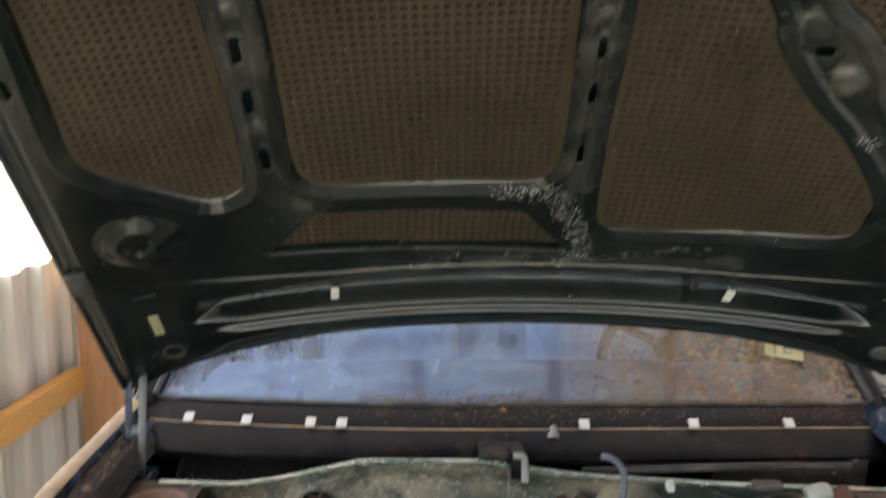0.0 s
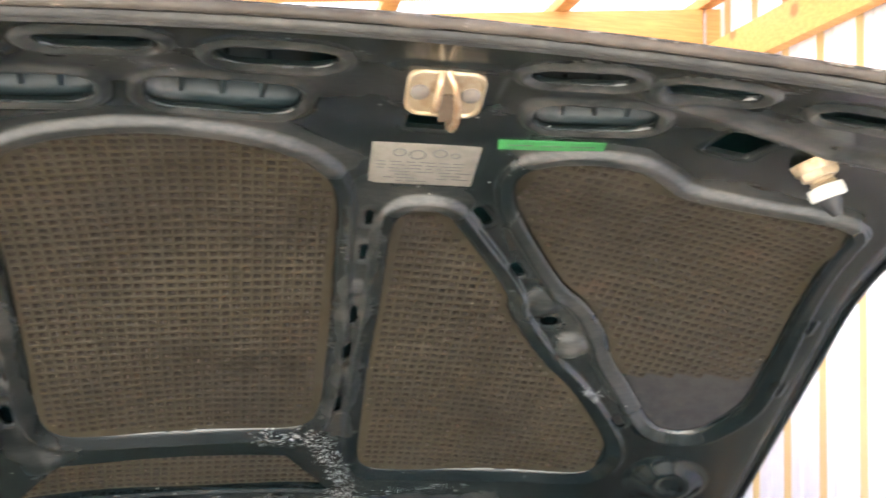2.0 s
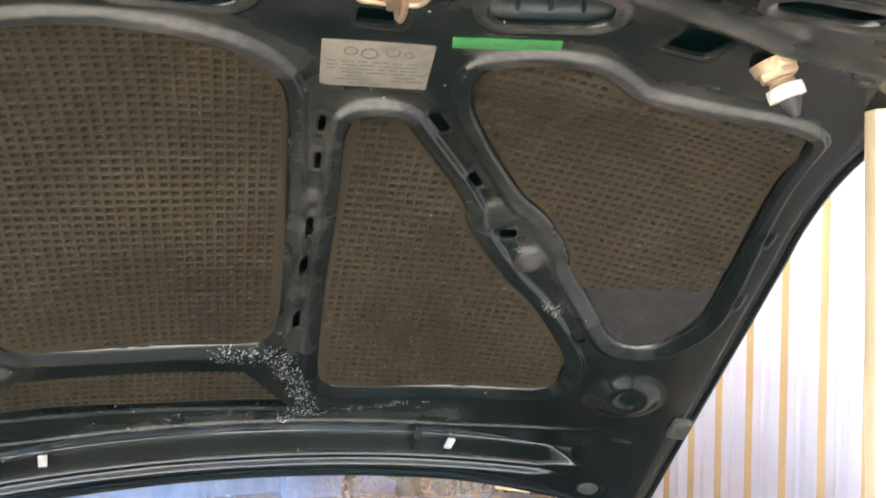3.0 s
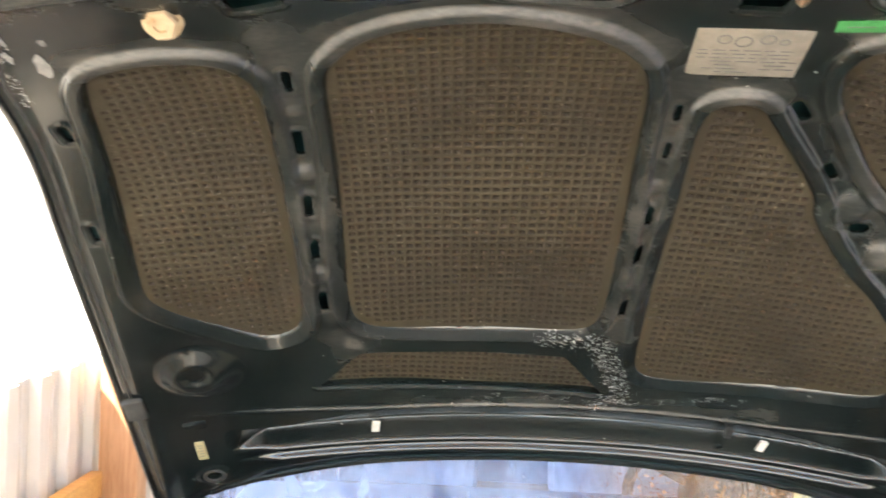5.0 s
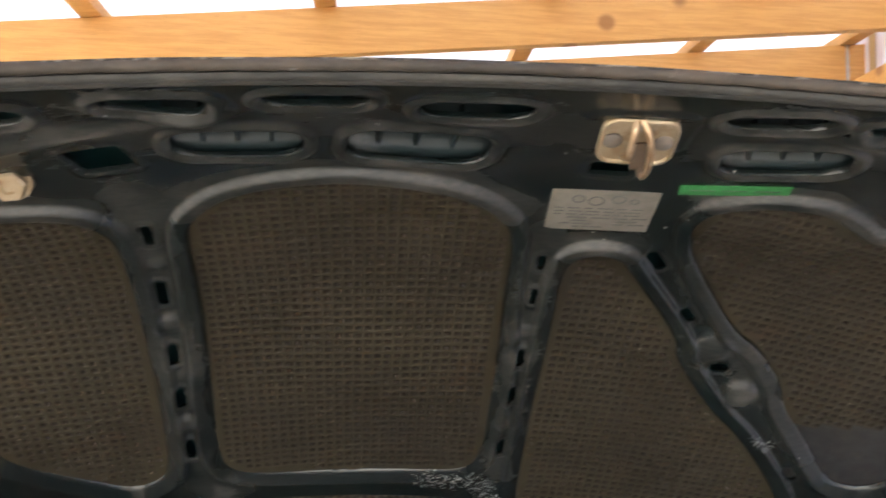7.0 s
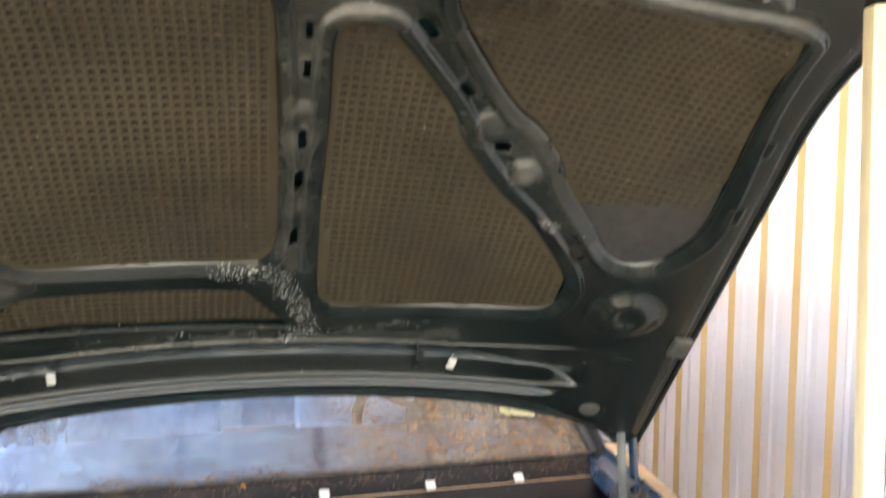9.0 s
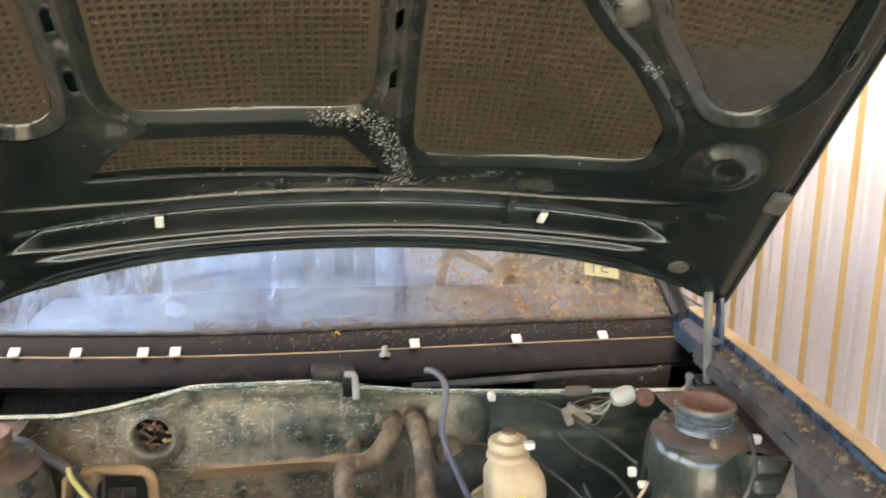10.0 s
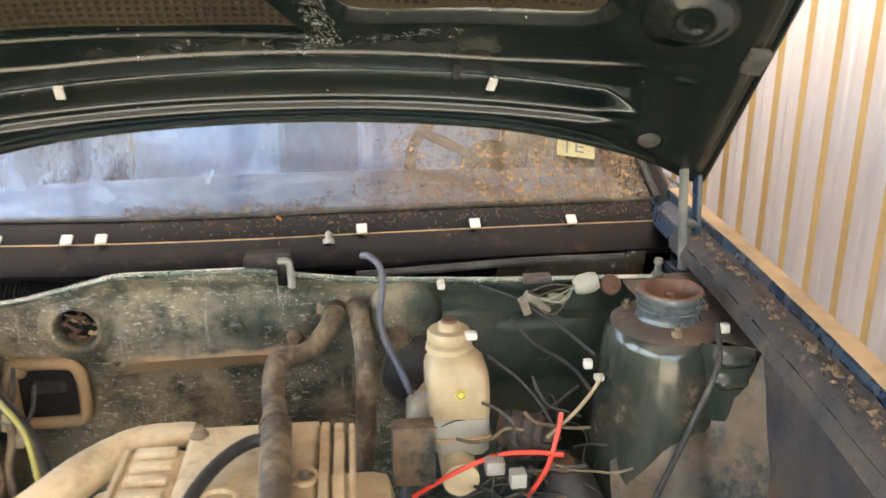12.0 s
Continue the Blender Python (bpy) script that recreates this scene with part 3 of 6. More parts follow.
def on_hood(u, s, h=0.0):
    y, z, th = hood_line(s)
    d = CROWN * np.asarray(u, float) ** 2 + h
    return np.stack(np.broadcast_arrays(u, y - d * np.sin(th), z - d * np.cos(th)), -1)


def hood_pose(u, s, h=0.0, turn=0.0):
    """A frame on the hood's underside: x across, y towards the nose, z out of the surface to the bay."""
    p, pu, ps = (Vector([float(v) for v in on_hood(*q)]) for q in ((u, s, h), (u + 0.002, s, h), (u, s + 0.002, h)))
    x = (pu - p).normalized()
    y = (ps - p).normalized()
    z = x.cross(y).normalized()
    x = y.cross(z)
    m = Matrix((x, y, z)).transposed().to_4x4()
    return Matrix.Translation(p) @ m @ Matrix.Rotation(turn, 4, "Z")


def smooth_outline(pts, times=2):
    p = np.array(pts, float)
    for _ in range(times):
        q = np.roll(p, -1, 0)
        p = np.stack((0.78 * p + 0.22 * q, 0.22 * p + 0.78 * q), 1).reshape(-1, 2)
    return p


def poly_dist(U, S, poly):
    """Signed distance to a closed outline, negative inside."""
    d = np.full(U.shape, 9.0)
    inside = np.zeros(U.shape, bool)
    for (ax, ay), (bx, by) in zip(poly, np.roll(poly, -1, 0)):
        ex, ey = bx - ax, by - ay
        t = np.clip(((U - ax) * ex + (S - ay) * ey) / (ex * ex + ey * ey + 1e-12), 0, 1)
        d = np.minimum(d, np.hypot(U - ax - t * ex, S - ay - t * ey))
        cross = (ay > S) != (by > S)
        inside ^= cross & (U < ex * (S - ay) / (ey if abs(ey) > 1e-12 else 1e-12) + ax)
    return np.where(inside, -d, d)


def slot_dist(U, S, c, w, h, turn=0.0, r=None):
    """Signed distance to a rounded slot w across and h along s."""
    ca, sn = math.cos(turn), math.sin(turn)
    x, y = (U - c[0]) * ca + (S - c[1]) * sn, -(U - c[0]) * sn + (S - c[1]) * ca
    r = min(w, h) / 2 if r is None else r
    qx, qy = np.abs(x) - w / 2 + r, np.abs(y) - h / 2 + r
    return np.hypot(np.maximum(qx, 0), np.maximum(qy, 0)) + np.minimum(np.maximum(qx, qy), 0) - r


def step(a, b, x):
    t = np.clip((x - a) / (b - a), 0, 1)
    return t * t * (3 - 2 * t)


OPENINGS = {
    "main": smooth_outline([(-.313, .80), (-.28, .842), (-.235, .862), (-.168, .87), (-.104, .858), (-.041, .834), (.002, .79), (.014, .74), (.016, .66), (.02, .566), (.02, .486), (.014, .37), (.004, .338), (-.03, .328), (-.16, .33), (-.285, .338), (-.315, .352), (-.324, .39), (-.323, .53), (-.321, .67), (-.32, .76)]),
    "wedge": smooth_outline([(.084, .70), (.09, .733), (.113, .742), (.136, .736), (.15, .715), (.235, .601), (.24, .567), (.307, .477), (.357, .431), (.43, .335), (.445, .295), (.435, .262), (.403, .247), (.25, .236), (.115, .227), (.092, .24), (.088, .28), (.086, .48), (.088, .6)]),
    "right": smooth_outline([(.2, .81), (.208, .842), (.251, .863), (.301, .868), (.335, .848), (.364, .824), (.447, .822), (.535, .834), (.562, .825), (.566, .795), (.584, .641), (.594, .484), (.589, .44), (.558, .388), (.53, .375), (.497, .38), (.447, .451), (.398, .513), (.389, .544), (.343, .604), (.3, .634), (.216, .756)]),
    "left": smooth_outline([(-.548, .814), (-.529, .837), (-.485, .842), (-.425, .828), (-.402, .8), (-.395, .768), (-.396, .638), (-.396, .52), (-.4, .38), (-.407, .345), (-.43, .332), (-.457, .333), (-.55, .4), (-.578, .43), (-.583, .46), (-.572, .613), (-.558, .76)]),
    "vent": smooth_outline([(-.322, .276), (-.17, .272), (-.021, .262), (.046, .172), (-.17, .188), (-.388, .202)], 0),
}
DIAG = math.atan2(.381 - .737, .443 - .179)
# (u, s), width, height, turn: cut right through
SLOTS = [((-.360, .782), .009, .036, 0), ((-.363, .678), .011, .04, 0), ((-.364, .573), .010, .034, 0), ((-.364, .498), .010, .034, 0), ((-.363, .397), .011, .036, 0),
         ((.054, .72), .007, .026, 0), ((.054, .66), .007, .026, 0), ((.052, .554), .009, .03, 0), ((.049, .488), .010, .03, 0), ((.046, .381), .010, .034, 0),
         ((.179, .737), .034, .013, DIAG), ((.24, .648), .026, .011, DIAG), ((.299, .563), .022, .016, 0), ((.443, .381), .03, .012, DIAG),
         ((-.365, .936), .047, .05, .12), ((.372, .953), .046, .052, -.05), ((.087, .904), .04, .026, 0),
         ((-.596, .735), .008, .03, .05), ((-.615, .56), .007, .026, .03), ((.612, .62), .007, .026, 0), ((.622, .5), .007, .026, 0)]
LONG = [((-.432, 1.066), .098, .044, -.38), ((-.294, 1.055), .074, .029, -.22), ((-.177, 1.047), .080, .030, -.1), ((-.052, 1.022), .092, .042, -.04),
        ((.184, 1.042), .080, .036, .3), ((.286, 1.063), .074, .026, .18), ((.420, 1.074), .086, .032, .2)]
TROUGHS = [((-.249, .954), .108, .056, -.12), ((-.094, .938), .126, .062, -.12), ((.229, .957), .108, .056, .3)]


def cut_dist(U, S):
    """Signed distance to the nearest hole stamped through the inner panel."""
    d = np.full(np.shape(U), 9.0)
    for c, w, l, t in LONG:
        d = np.minimum(d, slot_dist(U, S, c, w, l, t))
    for c, w, l, t in TROUGHS:
        d = np.minimum(d, slot_dist(U, S, c, w, l, t, .022))
    for c, w, l, t in SLOTS:
        d = np.minimum(d, slot_dist(U, S, c, w, l, t, slot_radius(w, l)))
    return d


def slot_radius(w, l):
    return min(w, l) * .42 if min(w, l) < .02 else .004


def side_edge(s):
    return np.interp(s, (-.13, 0, .35, .58, .83, .97, 1.06, 1.17), (.69, .684, .666, .655, .636, .597, .560, .505))


def rear_edge(u):
    return -.035 - .04 * step(.3, .7, np.abs(u)) - .04 * step(.55, .7, np.abs(u))


def front_edge(u):
    return 1.107 + .255 * u * u + .018 * u


def hood_grid(nu, ns):
    a, b = np.linspace(-1, 1, nu)[None, :], np.linspace(0, 1, ns)[:, None]
    S = -.04 + b * 1.16 + 0 * a
    for _ in range(4):
        U = a * side_edge(S)
        S = rear_edge(U) + b * (front_edge(U) - rear_edge(U))
    return U, S


def hood_height(U, S):
    """How far the pressed inner panel stands out towards the bay."""
    dm = np.full(U.shape, 9.0)
    vent = poly_dist(U, S, OPENINGS["vent"])
    for kind in ("main", "wedge", "right", "left"):
        dm = np.minimum(dm, poly_dist(U, S, OPENINGS[kind]) - .0045)
    out = np.maximum(dm, 0)
    lean = 1 - step(.40, .74, S)
    h = (.009 - .002 * lean) * (1 - step(.015 + .006 * lean, .023 + .007 * lean, out))
    h -= .0105 * lean * np.clip(1 - out / .021, 0, 1)
    h -= (.005 - .003 * lean) * (1 - np.sqrt(np.clip(1 - (1 - np.clip(out / .005, 0, 1)) ** 2, 0, 1)))
    # the flat vent, a fine bead along its hinge side
    low = step(-.004, .004, .2 - .069 * (U + .388) - S)
    h += low * .0035 * np.exp(-((vent - .006) / .004) ** 2)
    dm = np.minimum(dm, vent)
    # the border of the panel, sloping to the hem
    edge = np.minimum(side_edge(S) - np.abs(U), np.minimum(S - rear_edge(U), front_edge(U) - S))
    h = h - 0.004 * (1 - step(.004, .03, edge))
    # ledge, long recess and beads at the hinge side
    ledge = .132 + .16 * np.maximum(np.abs(U) - .3, 0) ** 1.3
    span = 1 - step(.49, .55, np.abs(U))
    h += 0.005 * np.exp(-((S - ledge - .004) / .0042) ** 2) * (1 - step(.45, .62, np.abs(U)))
    top = ledge - .044 * step(.26, .52, np.abs(U))
    h -= span * 0.042 * np.clip((top - .003 - S) / (top - .048), 0, 1) * step(.040, .050, S - .01 * np.abs(U))
    h -= span * 0.006 * (1 - step(.040, .052, S - .01 * np.abs(U)))
    for c, hh in ((.034, .010), (.006, .012)):
        h += hh * np.exp(-((S - c - .01 * np.abs(U)) / .0075) ** 4) * (1 - step(.46, .54, np.abs(U)))
    # round pressings
    for x, y, r in ((.548, .262, .062), (-.552, .268, .062)):
        q = np.hypot((U - x) * 0.95, S - y)
        h += 0.020 * (1 - step(.018, r, q)) - 0.006 * (1 - step(.012, .028, np.hypot(U - x, (S - y - .010) * 1.15)))
    for x, y in ((.573, -.012), (-.582, -.015)):
        q = np.hypot(U - x, S - y)
        h += 0.003 * np.exp(-((q - .022) / .004) ** 2)
    # bosses on the slanting rib
    for x, y, r, k in ((.28, .596, .024, .007), (.335, .522, .022, .009), (.052, .60, .012, .004), (.048, .435, .014, .004), (-.362, .625, .014, .005), (-.362, .45, .014, .005), (-.36, .73, .01, .003)):
        h += k * np.exp(-(((U - x) ** 2 + (S - y) ** 2) / r ** 2) ** 2)
    # pressings of the nose
    for sg in (-1, 1):
        h += 0.009 * np.exp(-(rail_dist(U, S, [(sg * .55, .997), (sg * .44, .985), (sg * .36, 1.005), (sg * .25, 1.03)]) / .013) ** 2)
    for c, w, l, t in LONG:
        d = slot_dist(U, S, c, w, l, t)
        h += 0.005 * np.exp(-((d - .008) / .006) ** 2)
    for c, w, l, t in TROUGHS:
        d = slot_dist(U, S, c, w, l, t, .022)
        h += 0.005 * np.exp(-((d - .007) / .006) ** 2)
    d = slot_dist(U, S, (.086, .985), .092, .1, .1, .02)
    h += 0.003 * (1 - step(-.004, .006, d))
    for c, w, l, t in SLOTS:
        d = slot_dist(U, S, c, w, l, t, slot_radius(w, l))
        h += 0.0018 * np.exp(-((d - .004) / .003) ** 2)
    return h, dm


def opening_dist(U, S):
    """Signed distance to the nearest large opening of the inner panel."""
    d = poly_dist(U, S, OPENINGS["vent"])
    for kind in ("main", "wedge", "right", "left"):
        d = np.minimum(d, poly_dist(U, S, OPENINGS[kind]) - .0045)
    return d


def onto_rim(U, S, near):
    """Draws the points that lie close to an opening onto its rim."""
    u, s, e = U[near], S[near], 1e-4
    d = opening_dist(u, s)
    gu, gs = (opening_dist(u + e, s) - opening_dist(u - e, s)) / (2 * e), (opening_dist(u, s + e) - opening_dist(u, s - e)) / (2 * e)
    pull = np.where(np.abs(d) < .0013, d, 0)
    U, S = U.copy(), S.copy()
    U[near], S[near] = u - pull * gu, s - pull * gs
    return U, S


def skin_depth(U, S):
    side = np.minimum(step(0, .09, side_edge(S) - np.abs(U)), step(0, .035, S - rear_edge(U)))
    return .0065 + .0395 * np.minimum(side, step(0, .17, front_edge(U) - S))


def rail_dist(U, S, pts):
    d = np.full(U.shape, 9.0)
    for (ax, ay), (bx, by) in zip(pts, pts[1:]):
        ex, ey = bx - ax, by - ay
        t = np.clip(((U - ax) * ex + (S - ay) * ey) / (ex * ex + ey * ey), 0, 1)
        d = np.minimum(d, np.hypot(U - ax - t * ex, S - ay - t * ey))
    return d


def build_hood():
    hood = thing("car_hood", (0, 1.42, 1.05), "raised dark green car hood, dusty pressed inner panel with brown pads", "car hood")
    nu, ns = 720, 640
    U, S = hood_grid(nu, ns)
    # draw the grid onto the rims of the holes
    e = 1e-4
    dc = cut_dist(U, S)
    gu, gs = (cut_dist(U + e, S) - cut_dist(U - e, S)) / (2 * e), (cut_dist(U, S + e) - cut_dist(U, S - e)) / (2 * e)
    pull = np.where(np.abs(dc) < .00125, dc, 0)
    U, S = U - pull * gu, S - pull * gs
    dc = dc - pull
    U, S = onto_rim(U, S, np.abs(opening_dist(U, S)) < .003)
    H, dm = hood_height(U, S)
    keep_h = (H + skin_depth(U, S)).reshape(-1)
    V = on_hood(U, S, np.maximum(H, -skin_depth(U, S) - .001)).reshape(-1, 3)
    ids = np.arange(nu * ns).reshape(ns, nu)
    q = np.stack((ids[:-1, :-1], ids[:-1, 1:], ids[1:, 1:], ids[1:, :-1]), -1).reshape(-1, 4)
    keep = keep_h[q].max(1) > 0
    keep &= dm.reshape(-1)[q].mean(1) > -.0002
    keep &= dc.reshape(-1)[q].mean(1) > -.0002
    me = array_mesh("inner_panel", V, q[keep])
    sp = np.exp(-(rail_dist(U, S, [(-.05, .303), (.02, .30), (.055, .235), (.075, .17), (.045, .145)]) / .03) ** 2)
    sp = np.maximum(sp, .62 * np.exp(-(rail_dist(U, S, [(-.13, .158), (.06, .15), (.25, .19)]) / .024) ** 2))
    sp = np.maximum(sp, .75 * np.exp(-(rail_dist(U, S, [(.235, .59), (.25, .55), (.3, .49)]) / .014) ** 2))
    sp = np.maximum(sp, .9 * np.exp(-(rail_dist(U, S, [(.375, .445), (.40, .43)]) / .014) ** 2))
    sp = np.maximum(sp, .8 * np.exp(-(rail_dist(U, S, [(-.612, .80), (-.60, .9), (-.58, .96)]) / .012) ** 2))
    sp = np.maximum(sp, .8 * np.exp(-(rail_dist(U, S, [(-.18, 1.0), (-.13, .995)]) / .012) ** 2))
    du = .55 * np.exp(-(rail_dist(U, S, [(-.36, .86), (-.362, .36)]) / .03) ** 2)
    du = np.maximum(du, .35 * np.exp(-(rail_dist(U, S, [(-.36, .34), (-.33, .29)]) / .05) ** 2))
    du = np.maximum(du, .45 * np.exp(-(rail_dist(U, S, [(.05, .78), (.05, .33)]) / .026) ** 2))
    du = np.maximum(du, .34 * np.exp(-(rail_dist(U, S, [(-.6, 1.0), (-.2, 1.0), (.0, .98), (.3, 1.01), (.55, 1.02)]) / .07) ** 2))
    for c, w, l, t in LONG + TROUGHS:
        du = np.maximum(du, .62 * np.exp(-((slot_dist(U, S, c, w, l, t, min(.022, min(w, l) / 2)) - .008) / .007) ** 2))
    for sg in (-1, 1):
        du = np.maximum(du, .8 * np.exp(-(rail_dist(U, S, [(sg * .55, .997), (sg * .44, .985), (sg * .36, 1.005), (sg * .25, 1.03)]) / .012) ** 2))
    du = np.maximum(du, .8 * np.exp(-(rail_dist(U, S, [(-.32, .84), (-.27, .868), (-.17, .885), (-.05, .86), (.01, .82)]) / .024) ** 2))
    du = np.maximum(du, .35 * np.exp(-(rail_dist(U, S, [(.22, .72), (.33, .58), (.45, .42)]) / .04) ** 2))
    for pts in ([(-.54, .856), (-.46, .86), (-.41, .84)], [(.2, .87), (.3, .885), (.37, .84), (.54, .85)], [(.085, .755), (.14, .757)]):
        du = np.maximum(du, .8 * np.exp(-(rail_dist(U, S, pts) / .022) ** 2))
    du = np.maximum(du, .3 * np.exp(-(rail_dist(U, S, [(-.25, .15), (.1, .14), (.3, .16)]) / .02) ** 2))
    for x, y, r in ((.28, .596, .022), (.335, .522, .018), (.052, .60, .014), (.048, .435, .016), (-.362, .625, .014), (-.362, .45, .016), (-.36, .73, .014), (-.37, .86, .02), (-.33, .30, .02)):
        du = np.maximum(du, .75 * np.exp(-((U - x) ** 2 + (S - y) ** 2) / r ** 2))
    for nm, val in (("spatter", sp), ("dust", du)):
        a = me.attributes.new(nm, "FLOAT", "POINT")
        a.data.foreach_set("value", val.astype(np.float32).ravel())
    link_mesh("inner_panel", me, "hood", hood, "dark green pressed steel with dust and pale spatter")
    # folded edges of the holes
    for kind, holes in (("slot_edge", SLOTS), ("nose_slot_edge", LONG), ("trough_edge", TROUGHS)):
        for c, w, l, t in holes:
            r = {"slot_edge": slot_radius(w, l), "nose_slot_edge": min(w, l) / 2 - 1e-5, "trough_edge": .022}[kind]
            p = np.array(rrect(w, l, r, 8))
            p = np.concatenate((p, p[:1]))
            ring = np.stack((c[0] + p[:, 0] * math.cos(t) - p[:, 1] * math.sin(t), c[1] + p[:, 0] * math.sin(t) + p[:, 1] * math.cos(t)), -1)
            hh = hood_height(ring[:, 0], ring[:, 1])[0]
            mid = np.array(c)
            rows = [[tuple(on_hood(*(mid + (q - mid) * k), h + dh)) for q, h in zip(ring, hh)] for k, dh in ((1.0, 0), (.985, -.0015), (.98, -.005))]
            part(kind, sheet(rows, 0), "hood", hood)
    # folded flanges of the large openings
    for kind, poly in OPENINGS.items():
        p = np.concatenate([poly + (np.roll(poly, -1, 0) - poly) * k for k in (0, .34, .67)], 1).reshape(-1, 2)
        t = np.roll(p, -1, 0) - np.roll(p, 1, 0)
        t = t / np.linalg.norm(t, axis=1)[:, None]
        out = np.stack((t[:, 1], -t[:, 0]), -1)
        if poly_dist(p[:1, 0] + out[:1, 0] * .002, p[:1, 1] + out[:1, 1] * .002, poly)[0] < 0:
            out = -out
        ring = p + out * (0 if kind == "vent" else .0044)
        ring, out = np.concatenate((ring, ring[:1])), np.concatenate((out, out[:1]))
        hh = hood_height(ring[:, 0], ring[:, 1])[0]
        rows = [[tuple(on_hood(*(q - o * k), h + dh)) for q, o, h in zip(ring, out, hh)] for k, dh in ((.0003, -.0008), (.0008, -.003), (.001, -.016))]
        part("opening_flange", sheet(rows, 0), "hood", hood)
    for c, w, l, t in TROUGHS:
        m = hood_pose(c[0], c[1], 0, t)
        rows = [[tuple(m @ Vector((x * w, y * l, z - .004 * abs(x)))) for x in np.linspace(-.56, .56, 12)] for y, z in ((-.56, -.006), (-.42, -.007), (-.37, -.010), (-.33, -.021), (.56, -.032))]
        stiff = part("stiffener", sheet(rows, .001), "inner", hood, "ribbed stiffener inside the nose")
        for x in (-.27, 0, .27):
            part("stiffener_rib", box(None, (.004, l * .86, .020), .001, m @ Matrix.Translation((x * w, 0, -.019))), "inner", stiff)
    # outer skin
    nu, ns = 80, 90
    U, S = hood_grid(nu, ns)
    edge = np.minimum(side_edge(S) - np.abs(U), np.minimum(S - rear_edge(U), front_edge(U) - S))
    S = S + .005 * (1 - step(0, .05, S - rear_edge(U)))
    V = on_hood(U * .9985, S, -skin_depth(U, S)).reshape(-1, 3)
    ids = np.arange(nu * ns).reshape(ns, nu)
    q = np.stack((ids[:-1, :-1], ids[:-1, 1:], ids[1:, 1:], ids[1:, :-1]), -1).reshape(-1, 4)
    link_mesh("outer_skin", array_mesh("outer_skin", V, q), "skin", hood)
    # hem round the rim
    ss = np.linspace(-.1, 1.14, 40)
    for sg, nm in ((-1, "side_hem"), (1, "side_hem")):
        pts = [tuple(on_hood(sg * (float(side_edge(s)) - .001), s, -.0055)) for s in ss]
        part(nm, tube(pts, .0055, seg=8, n=2), "hood", hood)
        pts = [tuple(on_hood(sg * (float(side_edge(s)) - .016), s, -.004)) for s in ss[2:-2]]
        part("side_seal", tube(pts, .0026, seg=8, n=2, rough=.15), "rubber", hood, "thin dark rubber edge seal")
    uu = np.linspace(-.5, .5, 40)
    part("front_lip", tube([tuple(on_hood(u, float(front_edge(u)) - .002, -.004)) for u in uu], .0042, seg=10, n=4, rough=.25), "hemdirt", hood, "rolled nose edge with baked dirt")
    bm = None
    for ds, r in ((-.010, .0046), (-.0185, .0046)):
        bm = tube([tuple(on_hood(u, float(front_edge(u)) + ds, .001)) for u in uu], r, bm, 10, 2, .06, .8)
    part("front_seal", bm, "seal", hood, "flattened grey rubber seal strip")
    part("seal_edge", tube([tuple(on_hood(u, float(front_edge(u)) + .0006 * math.sin(u * 40), -.0075)) for u in uu], .0011, seg=6, n=4), "chips", hood, "pale chipped paint along the nose edge")
    ur = np.linspace(-.60, .60, 40)
    part("rear_hem", tube([tuple(on_hood(u, float(rear_edge(u)) + .002, -.006)) for u in ur], .0055, seg=8, n=2), "hood", hood)
    # pads
    P = .0120
    boxes = {"main": (-.335, .03, .318, .882), "wedge": (.075, .455, .217, .752), "right": (.175, .612, .470, .892), "left": (-.592, -.386, .322, .852), "vent": (-.41, .075, .150, .300)}
    for k, (u0, u1, s0, s1) in boxes.items():
        build_pad_mesh(hood, k, u0, u1, s0, s1, P)
    bm = bmesh.new()
    rows = [[tuple(on_hood(u, s, -.0085)) for u in np.linspace(.43, .615, 8)] for s in np.linspace(.365, .54, 8)]
    part("blank_panel", sheet(rows, .001), "dark", hood, "smooth black panel below the pad")
    return hood


